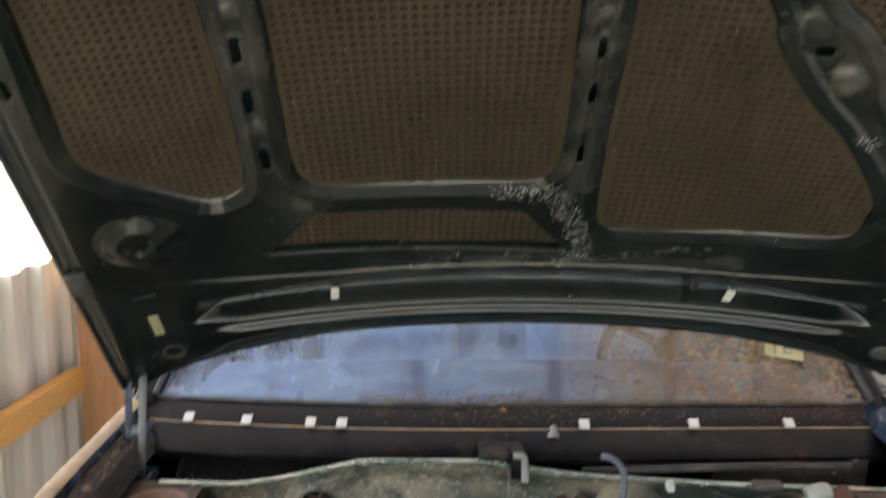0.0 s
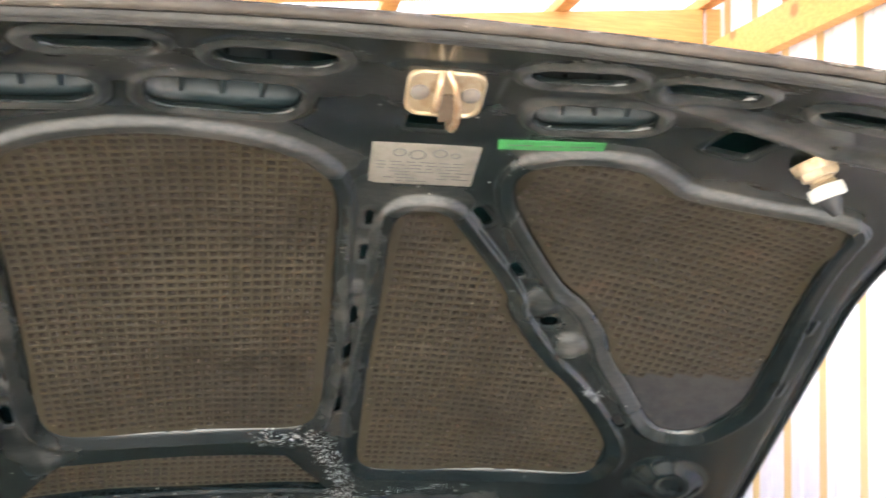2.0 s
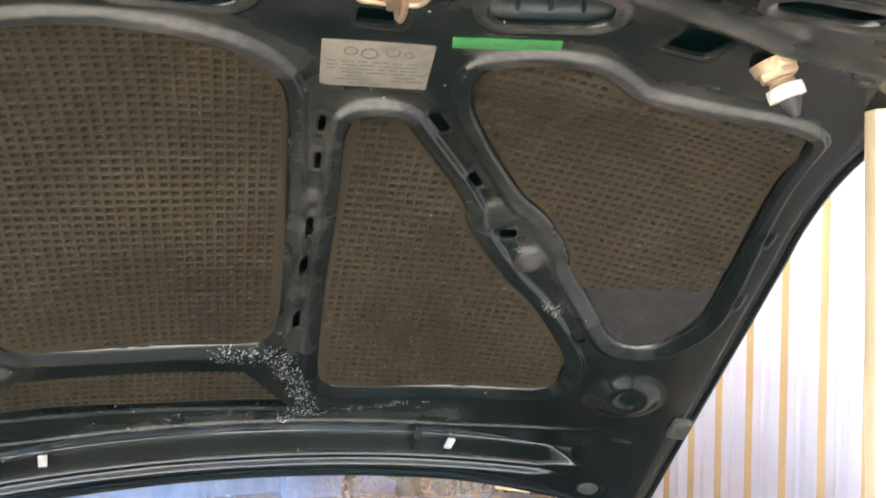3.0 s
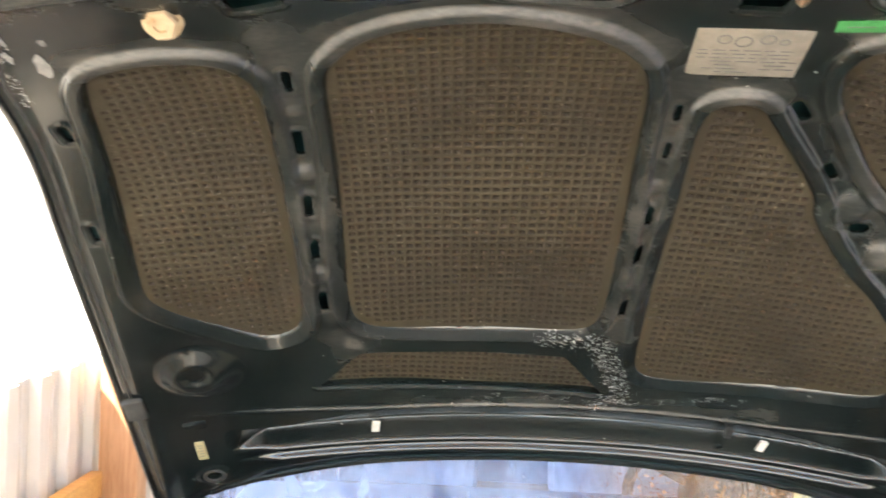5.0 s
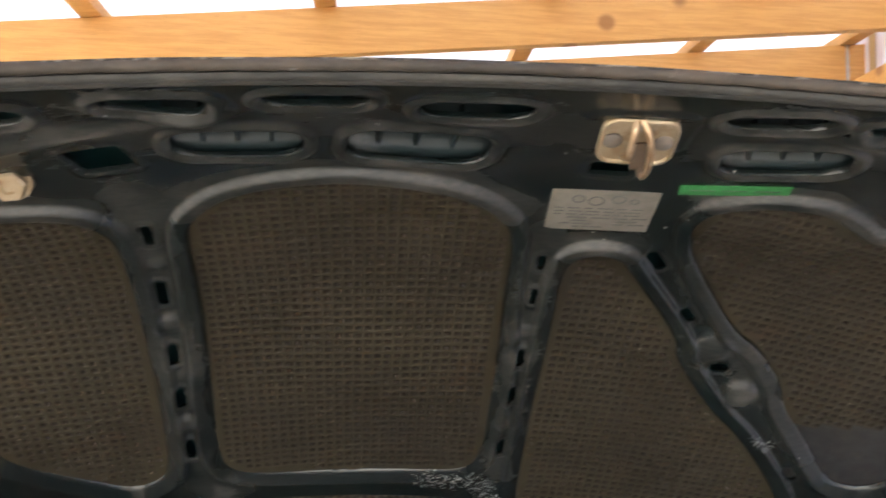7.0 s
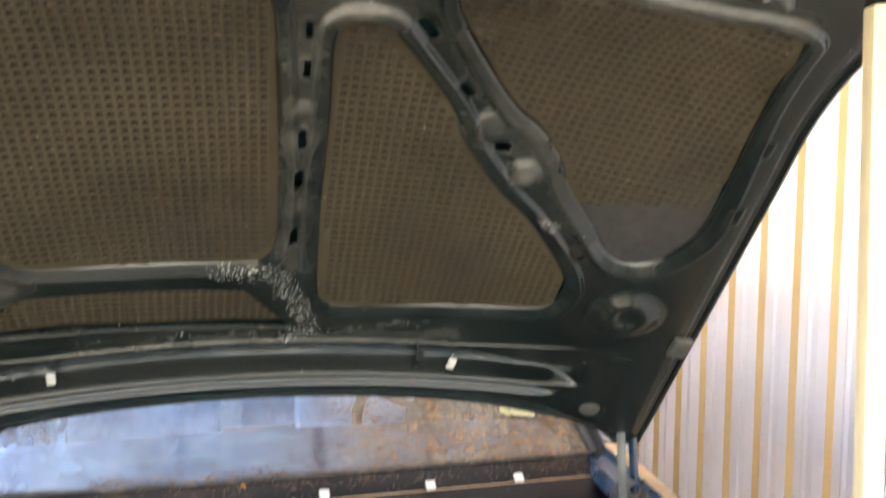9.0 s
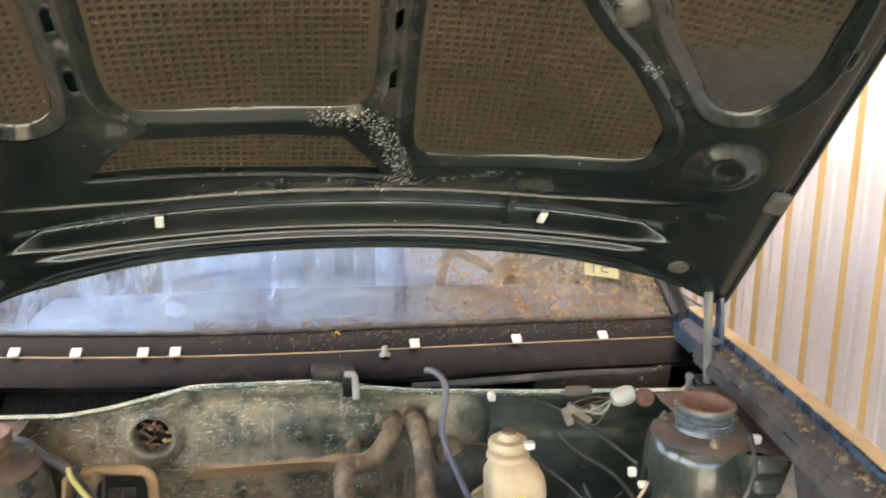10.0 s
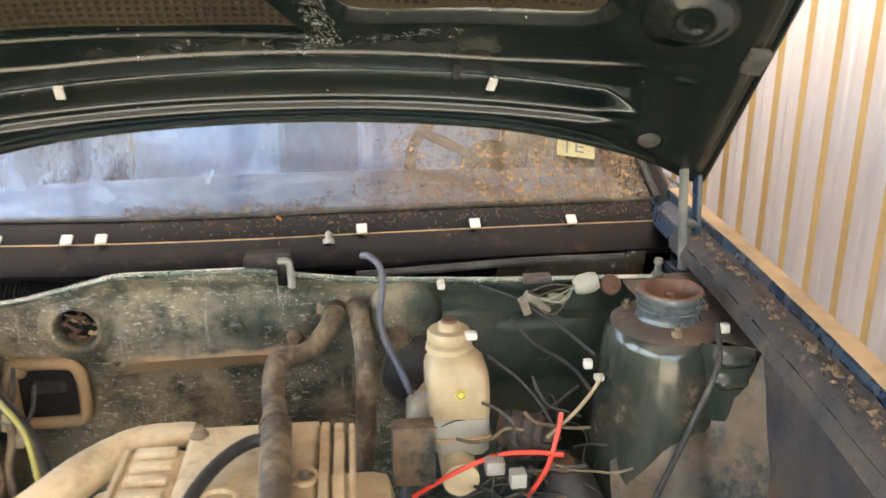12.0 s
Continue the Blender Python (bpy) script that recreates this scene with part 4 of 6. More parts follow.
def build_pad_mesh(hood, kind, u0, u1, s0, s1, P):
    nx, ny = int((u1 - u0) / P), int((s1 - s0) / P)
    tilt = {"right": -.12, "wedge": -.03, "vent": -.069}.get(kind, 0.0)
    verts, quads = [], []
    # per cell: outer ring shared, hole ring and floor
    gx, gy = np.meshgrid(np.arange(nx + 1), np.arange(ny + 1))
    rng = np.random.default_rng(len(kind) * 7 + nx)
    cu, cs = (u0 + u1) / 2, (s0 + s1) / 2

    def place(x, y, depth):
        u, s = u0 + x * P, s0 + y * P
        if tilt:
            u, s = cu + (u - cu) * math.cos(tilt) - (s - cs) * math.sin(tilt), cs + (u - cu) * math.sin(tilt) + (s - cs) * math.cos(tilt)
        wave = .0018 * np.sin(u * 21 + 1.3) * np.cos(s * 17) + (.006 * np.exp(-((s - .80 + .1 * (u - .4)) / .03) ** 2) if kind == "right" else 0)
        return on_hood(u, s, -.0035 + wave - depth)

    corner = place(gx.astype(float), gy.astype(float), 0 * gx).reshape(-1, 3)
    ids = np.arange((nx + 1) * (ny + 1)).reshape(ny + 1, nx + 1)
    c = np.stack((ids[:-1, :-1], ids[:-1, 1:], ids[1:, 1:], ids[1:, :-1]), -1).reshape(-1, 4)
    ex, ey = np.meshgrid(np.arange(nx), np.arange(ny))
    ex, ey = ex.ravel() + .5 + rng.uniform(-.03, .03, nx * ny), ey.ravel() + .5 + rng.uniform(-.03, .03, nx * ny)
    uc, sc = u0 + ex * P, s0 + ey * P
    if tilt:
        uc, sc = cu + (uc - cu) * math.cos(tilt) - (sc - cs) * math.sin(tilt), cs + (uc - cu) * math.sin(tilt) + (sc - cs) * math.cos(tilt)
    rim_gap = .003 + .008 * step(s1 - .12, s1 - .05, sc)
    deep = 1 - step(-.002, .002, poly_dist(uc, sc, OPENINGS[kind]) + rim_gap) if kind != "vent" else np.ones(nx * ny)
    small = .78 if kind == "left" else .92
    w, l = .33 * small + rng.uniform(-.03, .03, nx * ny), .27 * small + rng.uniform(-.03, .03, nx * ny)
    sx, sy = np.array((-1, 1, 1, -1)), np.array((-1, -1, 1, 1))
    rim = place(ex[:, None] + sx * w[:, None], ey[:, None] + sy * l[:, None], .0003 * deep[:, None] + 0 * sx * w[:, None]).reshape(-1, 3)
    flo = place(ex[:, None] + sx * w[:, None] * .8, ey[:, None] + sy * l[:, None] * .8, .0062 * deep[:, None] + 0 * sx * w[:, None]).reshape(-1, 3)
    n0 = len(corner)
    r = n0 + np.arange(nx * ny * 4).reshape(-1, 4)
    f = r + nx * ny * 4
    quads = [np.stack((c[:, i], c[:, (i + 1) % 4], r[:, (i + 1) % 4], r[:, i]), -1) for i in range(4)]
    quads += [np.stack((r[:, i], r[:, (i + 1) % 4], f[:, (i + 1) % 4], f[:, i]), -1) for i in range(4)] + [f]
    near = poly_dist(uc, sc, OPENINGS[kind]) < .016
    if kind == "right":
        near &= sc > .478 + .2 * (uc - .45)
    if kind == "vent":
        near &= sc > .214 - .069 * (uc + .388)
    n = int(near.sum())
    me = array_mesh("insulation_pad", np.concatenate((corner, rim, flo)), np.concatenate([f_[near] for f_ in quads]))
    o = link_mesh("insulation_pad", me, "pad", hood, "brown fibre pad with rows of punched dimples", False)
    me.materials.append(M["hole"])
    # dimple walls and floors take the painted shade colour
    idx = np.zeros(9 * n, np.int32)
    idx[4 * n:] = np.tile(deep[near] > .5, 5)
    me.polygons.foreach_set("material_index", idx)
    me.update()


hood = build_hood()


def hood_fittings():
    m = hood_pose(.082, 1.000, .012, .06) @ Matrix.Rotation(-.42, 4, "X")
    st = part("striker_plate", prism(rrect(.064, .052, .013), .003, m, .001), "zinc", hood, "yellowed rusty zinc plate")
    rim = rrect(.060, .048, .012)
    part("plate_rim", tube([tuple(m @ Vector((x, y, .003))) for x, y in rim + rim[:2]], .0022, None, 8, 2, .1), "zinc", st)
    for x in (-.021, .021):
        part("bolt", lathe([(0, .006), (.006, .006), (.0082, .0045), (.0085, .003), (.0105, .0028), (.0105, .001)], m @ Matrix.Translation((x, .001, 0)), 12), "oldbolt", st, "dusty grey bolt head")
    bm = tube([tuple(m @ Vector(p)) for p in ((-.006, .024, .003), (-.007, .017, .012), (-.008, -.003, .016), (-.008, -.018, .004))], .0030)
    bm = tube([tuple(m @ Vector(p)) for p in ((-.001, .026, .003), (.005, .018, .013), (.009, .002, .018), (.010, -.016, .019), (.009, -.030, .014))], .0030, bm)
    part("striker_loop", bm, "brass", st, "bent wire loop, worn bright")
    bm = box(None, (.013, .026, .003), .001, m @ Matrix.Translation((.002, -.010, .009)) @ Matrix.Rotation(-.2, 4, "X") @ Matrix.Rotation(.12, 4, "Z"))
    bm = tube([tuple(m @ Vector(p)) for p in ((.005, -.020, .010), (.007, -.026, .012), (.008, -.029, .014))], .0036, bm)
    part("safety_hook", bm, "hook", st, "dull brown hook")
    # rubber stops
    m = hood_pose(-.446, .912, .001) @ Matrix.Rotation(-.6, 4, "X")
    nut = part("stop_washer", lathe([(0, .002), (.018, .002), (.019, -.014)], m, 24), "zinc", hood)
    part("hex_nut", lathe([(0, .008), (.006, .008), (.007, .011), (.0135, .011), (.0155, .009), (.0155, .002)], m, 6), "zinc", nut, "yellow zinc hexagon nut")
    m = hood_pose(.454, .945, .001) @ Matrix.Rotation(.5, 4, "Y") @ Matrix.Scale(1.08, 4)
    base = part("stop_washer", lathe([(0, .004), (.019, .004), (.021, -.006)], m, 24), "zinc", hood)
    part("hex_nut", lathe([(0, .011), (.016, .011), (.0175, .009), (.0175, .002)], m, 6), "zinc", base)
    part("stop_thread", lathe([(.010, .010), (.0115, .012), (.010, .014), (.0115, .016), (.010, .018), (.010, .020)], m, 16), "zinc", base)
    part("collar", lathe([(.010, .018), (.0155, .019), (.016, .025), (.0155, .030), (.009, .031)], m, 20), "white", base, "white plastic collar")
    part("rubber_tip", lathe([(.0105, .030), (.010, .035), (.004, .047), (0, .048)], m, 16), "rubber", base, "dark pointed rubber tip")
    m = hood_pose(.531, .975, .001)
    part("drain_plug", lathe([(0, .002), (.006, .002), (.007, .005), (.013, .005), (.015, 0)], m, 18), "dark", hood)
    # dried mud on the side edge
    rng = random.Random(8)
    for u, s, a, b in ((-.572, .862, .006, .022), (-.585, .925, .004, .012), (-.578, .985, .008, .014), (-.555, .905, .003, .006), (-.592, .89, .003, .010)):
        m = hood_pose(u, s, .0005, rng.uniform(-.2, .2))
        out = [(a * math.cos(t) * (1 + rng.uniform(-.35, .3)), b * math.sin(t) * (1 + rng.uniform(-.3, .25))) for t in (2 * math.pi * k / 16 for k in range(16))]
        part("mud_splash", prism(out, .001, m), "mud", hood, "pale grey dried mud")
    # paper and tape
    m = hood_pose(.097, .823, .0015, .06)
    lab = part("sticker", box(None, (.108, .076, .0008), .0003, m), "label", hood, "grey foil sticker with faded print")
    rng = random.Random(4)
    k = 0
    for row in range(7):
        x = -.048
        while x < .04:
            w = rng.uniform(.006, .022)
            if row < 4 and rng.random() < .35:
                x += w
                continue
            part("print_bar", box(None, (w, .0016 if row < 4 else .0013, .0004), 0, m @ Matrix.Translation((x + w / 2, -.031 + row * .006, .0006))), "ink", lab, "", False)
            x += w + .004
    for x, y, r in ((-.026, .022, .007), (-.008, .019, .0085), (.014, .023, .0075), (.030, .020, .005)):
        part("print_mark", lathe([(r, .0003), (r, .0008), (r - .0016, .0008), (r - .0016, .0003)], m @ Matrix.Translation((x, y, 0)), 18), "ink", lab)
    m = hood_pose(.211, .886, .0015, .21)
    t = part("tape_strip", box(None, (.103, .019, .0008), .0002, m), "green", hood, "bright green adhesive strip")
    for x in (-.03, 0, .03):
        part("print_bar", box(None, (.024, .0015, .0003), 0, m @ Matrix.Translation((x, 0, .0006))), "ink", t, "", False)
    m = hood_pose(-.588, .066, .001, -.03)
    t = part("paper_tag", box(None, (.015, .052, .0012), .0003, m), "paleyellow", hood, "pale yellow paper tag")
    for y in (-.015, -.008, 0, .008, .015):
        part("print_bar", box(None, (.008, .002, .0004), 0, m @ Matrix.Translation((0, y, .0009))), "ink", t, "", False)
    for u, s in ((-.312, .074), (.316, .072)):
        m = hood_pose(u, s, -.014, -.12)
        part("clip", box(None, (.0125, .026, .005), .001, m @ Matrix.Translation((0, 0, .009))), "white", hood, "white plastic clip")
    m = hood_pose(.262, .085, -.014)
    part("clip", box(None, (.01, .026, .010), .002, m), "dark", hood)
    m = hood_pose(.573, -.012, .001)
    part("hole_plug", lathe([(0, .003), (.016, .003), (.018, .001), (.018, 0)], m, 24), "seal", hood, "round grey plug")
    m = hood_pose(-.582, -.015, .001)
    part("hole_ring", lathe([(.012, -.004), (.013, .001), (.018, .002), (.02, 0)], m, 24), "rubber", hood)
    for sg in (-1, 1):
        m = hood_pose(sg * .655, .205, .002)
        part("bump_stop", box(None, (.03, .045, .012), .004, m), "seal", hood, "worn grey rubber block")
        m = hood_pose(sg * .585, .137, .0)
        part("bracket", box(None, (.035, .012, .008), .002, m), "hood", hood)


hood_fittings()

# ---- the shed ----
def corrugated(name, x0, y0, y1, z0, z1, pitch, depth, material, label, inward, lean=0.0, flank=""):
    """A ribbed wall sheet along y; ribs stand out by depth towards the room (inward = +1 or -1 in x)."""
    prof = ((0, 0), (.16, 0), (.21, .30), (.25, .30), (.30, 0), (.52, 0), (.58, 1), (.64, 1.04), (.85, 1.04), (.89, 1), (1.0, 0))
    pts = []
    n = int((y1 - y0) / pitch)
    for i in range(n):
        for f, d in prof[:-1]:
            pts.append((y0 + (i + f) * pitch, d * depth))
    own = bmesh.new()
    cols = []
    for y, d in pts:
        x = x0 + inward * d + lean * y
        cols.append([own.verts.new((x, y, z)) for z in (z0, (z0 + z1) / 2, z1)])
    for a, b in zip(cols, cols[1:]):
        for k in range(2):
            own.faces.new((a[k], b[k], b[k + 1], a[k + 1]))
    bmesh.ops.recalc_face_normals(own, faces=own.faces)
    # the front-facing rib side takes the flank colour, a painted reflection
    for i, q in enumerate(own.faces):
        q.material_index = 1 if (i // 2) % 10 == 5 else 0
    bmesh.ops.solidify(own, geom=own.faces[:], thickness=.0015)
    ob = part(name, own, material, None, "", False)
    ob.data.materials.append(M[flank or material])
    return tagged(ob, label, "wall", "", "structure")


WALL_R, WALL_L = 1.75, -1.62
corrugated("wall_right", WALL_R, -2.665, 6.6, 0.0, 2.9, .192, .021, "sheet", "pale corrugated metal wall sheet, warm reflections painted on rib sides", -1, 0.0, "sheet_gold")
corrugated("wall_left", WALL_L, -2.6, 6.6, 0.0, .965, .20, .035, "sheet_left", "low pale corrugated metal wall under an open side", 1)


def timber(name, c, size, material, label, m=None, category="timber", bevel=.004):
    return tagged(part(name, box(c, size, bevel, m), material), label, category, "", "structure")


timber("post", (-1.475, 3.14, .56), (.15, .10, 1.12), "post", "brown wooden post standing behind the low wall", category="post")
for y in (-2.52, .35, 5.6):
    timber("post", (-1.54, y, .97), (.10, .14, 1.94), "post", "brown wooden wall post beside the open side", category="post")
timber("girt", (-1.555, .29, .50), (.045, 5.6, .095), "rafter", "orange pine rail across the wall sheet", category="rail")
timber("header_beam", (-1.56, 2.0, 2.03), (.12, 9.2, .36), "beam_old", "weathered brown timber beam over the open side", category="beam")
SLOPE = .10


def roof_z(x):
    return 2.56 + SLOPE * x


tilt = math.atan(SLOPE)
LEN = 3.45
for i in range(3, 18):
    y = -4.26 + .61 * i
    m = Matrix.Rotation(-tilt, 4, "Y")
    timber("rafter", (.03, y, roof_z(.03) - .073), (LEN, .040, .146), "rafter", "warm orange pine rafter with knots", m, "rafter")
for x in (-1.5, -1.0, -.32, .365, 1.05, 1.66):
    timber("purlin", (x, 2.0, roof_z(x) + .022), (.065, 9.2, .04), "rafter", "orange pine purlin under the roof sheets", Matrix.Rotation(-tilt, 4, "Y"), "purlin")
rows = [[(x, y, roof_z(x) + .046) for x in np.linspace(-1.9, 2.0, 12)] for y in np.linspace(-2.7, 6.7, 30)]
tagged(part("roof", sheet(rows, 0), "roof"), "pale translucent roof sheeting above the rafters", "roof", "", "structure")
timber("wall_plate", (1.69, 2.0, roof_z(1.69) - .22), (.05, 9.2, .14), "rafter", "pine wall plate carrying the rafters", category="beam")
tagged(part("joist_bracket", box((1.655, 3.06, roof_z(1.65) - .075), (.012, .05, .15), .003), "steel"), "galvanised steel joist bracket on a rafter", "bracket", "", "structure")
# unseen boards, added to limit the light through the open front
timber("wall_front", (.06, -2.64, 2.42), (3.5, .05, .56), "post", "unseen brown boards added over the shed's open front", category="wall")
timber("post", (1.66, -2.56, 1.2), (.10, .10, 2.4), "post", "brown wooden post beside the open front", category="post")
tagged(part("floor", box((.06, 2.0, .003), (3.4, 9.4, .012), .002), "floor"), "pale trodden earth floor of the shed", "floor", "", "structure")
timber("wall_back", (.06, 6.7, 1.4), (3.5, .05, 2.8), "post", "plain brown board wall closing the shed", category="wall")
tagged(part("ground", sheet([[(x, y, 0) for x in np.linspace(-300, 300, 13)] for y in np.linspace(-300, 300, 13)], 0), "ground"), "dry pale earth ground", "ground", "", "structure")

# ---- the car ----
car = thing("car", (0, 1.9, 0), "old dark green car with an open engine bay, dusty and stripped", "car")


def rail_x(y):
    return float(np.interp(y, (.2, .5, .9, 1.2, 1.5, 1.7), (.565, .605, .655, .685, .705, .715)))


def fender(sg):
    bm = bmesh.new()
    ys = np.linspace(.22, 1.72, 40)
    sec = ((-.042, -.052), (-.038, -.036), (-.030, -.025), (-.006, -.021), (.001, -.017), (.004, -.003), (.008, 0), (.030, 0), (.037, -.006), (.044, -.03), (.055, -.10), (.072, -.25), (.085, -.45), (.08, -.66))
    rows = []
    for y in ys:
        x = rail_x(y)
        zz = .93 - .05 * max(0, .6 - y)
        rows.append([(sg * (x + dx), y, zz + dz + .003 * noise.noise((y * 7, dx * 50, sg))) for dx, dz in sec])
    f = part("fender", sheet(rows, .0015), "fender", car, "dark blue-green wing, dust along its top")
    rows = [[(sg * (rail_x(y) + dx), y, .9315 + dz - .05 * max(0, .6 - y) + .0015 * noise.noise((y * 30, dx * 99, 2))) for dx, dz in ((.005, -.001), (.010, .0010), (.020, .0016), (.030, .0008), (.036, -.004))] for y in np.linspace(.3, 1.62, 60)]
    part("dust_layer", sheet(rows, .001), "tan", f, "layer of tan dust")
    rows = [[(sg * (rail_x(y) + dx), y, .93 + dz - .05 * max(0, .6 - y) + .004 * noise.noise((y * 25, dx * 70, 5))) for dx, dz in ((-.0395, -.036), (-.031, -.022), (-.022, -.018), (-.013, -.0175), (-.006, -.017), (.000, -.0135))] for y in np.linspace(.3, 1.45, 90)]
    part("dirt_layer", sheet(rows, .001), "ledge", f, "grey-brown grit lying in the gutter")
    rows = [[(sg * (rail_x(y) + dx), y, .93 + dz - .05 * max(0, .6 - y)) for dx, dz in ((-.0445, -.058), (-.0435, -.048), (-.0395, -.037))] for y in np.linspace(.3, 1.45, 60)]
    part("dust_skirt", sheet(rows, .0008), "ledge", f, "brown dust below the gutter")
    # inner wing, the shoulder behind the tower and the domed wheel housing
    rows = []
    for y in np.linspace(.25, 1.42, 40):
        x = rail_x(y)
        rows.append([(sg * (x + dx + .003 * noise.noise((y * 9, z * 12, 7))), y, z) for dx, z in ((-.030, .893), (-.018, .86), (-.012, .80), (-.014, .70), (-.03, .60), (-.05, .48), (-.07, .36))])
    part("inner_wing", sheet(rows, .0015), "wingside", car, "purple-grey inner wing under brown dust")
    # brown dust sheet that sweeps from the shoulder round the tower's foot
    rows = []
    for x in np.linspace(.462, .705, 34):
        f1 = np.float64(x)
        top = .655 + .06 * float(step(.455, .54, f1)) + .022 * float(step(.50, .60, f1)) + .050 * float(step(.59, .645, f1)) + .073 * float(step(.630, .668, f1))
        front = 1.185 - math.sqrt(max(1e-6, .100 ** 2 - min(.075, abs(x - .559)) ** 2))
        mix = float(step(.585, .635, f1))
        front = front * (1 - mix) + 1.077 * mix - .03 * float(step(.655, .70, f1))
        rows.append([(sg * x, front + .002 - .055 * k - .13 * k * k + .003 * noise.noise((x * 18, k * 6, 3)), top - .24 * k) for k in np.linspace(0, 1, 22)])
    part("wheel_housing", sheet(rows, .0015), "wing", car, "curved wheel housing caked with brown dust")
    rows = []
    for x in np.linspace(.545, .69, 14):
        front = 1.120 - .052 * float(step(.585, .65, np.float64(x)))
        rows.append([(sg * x, front + (1.37 - front) * k, .846 + .006 * float(step(.58, .63, np.float64(x))) + .003 * noise.noise((x * 30, k * 9, 8))) for k in np.linspace(0, 1, 14)])
    part("shoulder", sheet(rows, .0015), "shoulder", car, "brown dusty shoulder behind the tower")
    for y in np.arange(.55, 1.36, .13):
        part("bolt", lathe([(0, .006), (.006, .006), (.007, 0)], Matrix.Translation((sg * (rail_x(y) - .016), y, .911)), 8), "hose", f)


def strut_tower(sg):
    c = (sg * .559, 1.185)
    m = Matrix.Translation((c[0], c[1], 0))
    t = part("strut_tower", lathe([(.128, .36), (.118, .55), (.106, .70), (.098, .79), (.093, .829), (.088, .842), (.082, .849)], m, 48), "tower" if sg > 0 else "lefttower", car, "glossy dark painted suspension tower with brown dust" if sg > 0 else "suspension tower with tan dust and black stains")
    part("tower_top", lathe([(.085, .847), (.078, .8525), (.068, .855), (.056, .857), (.046, .858)], m, 40), "shoulder", t, "brown dust on the tower top")
    part("strut_cup", lathe([(.0485, .854), (.048, .859), (.046, .861), (.0455, .866), (.0475, .874), (.046, .8755), (.048, .878), (.0485, .883), (.0455, .885), (.0475, .887), (.0495, .893), (.048, .899), (.043, .900), (.040, .896)], m, 40), "cup" if sg > 0 else "wing", t, "blue-grey ringed cup" if sg > 0 else "dusty brown cup")
    part("rusty_rim", lathe([(.0485, .8975), (.046, .9015), (.040, .9005), (.035, .889), (.030, .878), (.014, .871), (0, .871)], m, 40), "rust", t, "rusty brown inside of the cup")
    part("strut_nut", lathe([(.010, .870), (.010, .882), (.006, .884), (.006, .893), (0, .893)], m, 6), "rust", t)
    for a in (20, 140, 260):
        p = (c[0] + .066 * math.cos(radians(a)), c[1] + .066 * math.sin(radians(a)), .853)
        part("stud", lathe([(0, .016), (.004, .016), (.004, .010), (.008, .010), (.008, 0)], Matrix.Translation(p), 10), "hose", t)
    rows = []
    for z in np.linspace(.735, .853, 40):
        row = []
        for x in np.linspace(.575, .648, 18):
            rib = sum(math.exp(-((z - c - .05 * (x - .6)) / .0075) ** 2) for c in (.828, .795)) * float(step(.590, .602, np.float64(x)) * (1 - step(.634, .646, np.float64(x))))
            row.append((sg * x, 1.082 - .009 * rib + 8 * max(0, .622 - x) ** 2, z))
        rows.append(row)
    part("rib_panel", sheet(rows, .0015), "tower" if sg > 0 else "wing", t, "dark glossy pressed panel" if sg > 0 else "")


for sg in (1, -1):
    fender(sg)
    strut_tower(sg)


def lip_z(x):
    return float(np.interp(x, (-.68, -.49, -.42, -.277, -.064, .014, .107, .32, .66), (.850, .846, .856, .889, .890, .876, .865, .854, .844)))


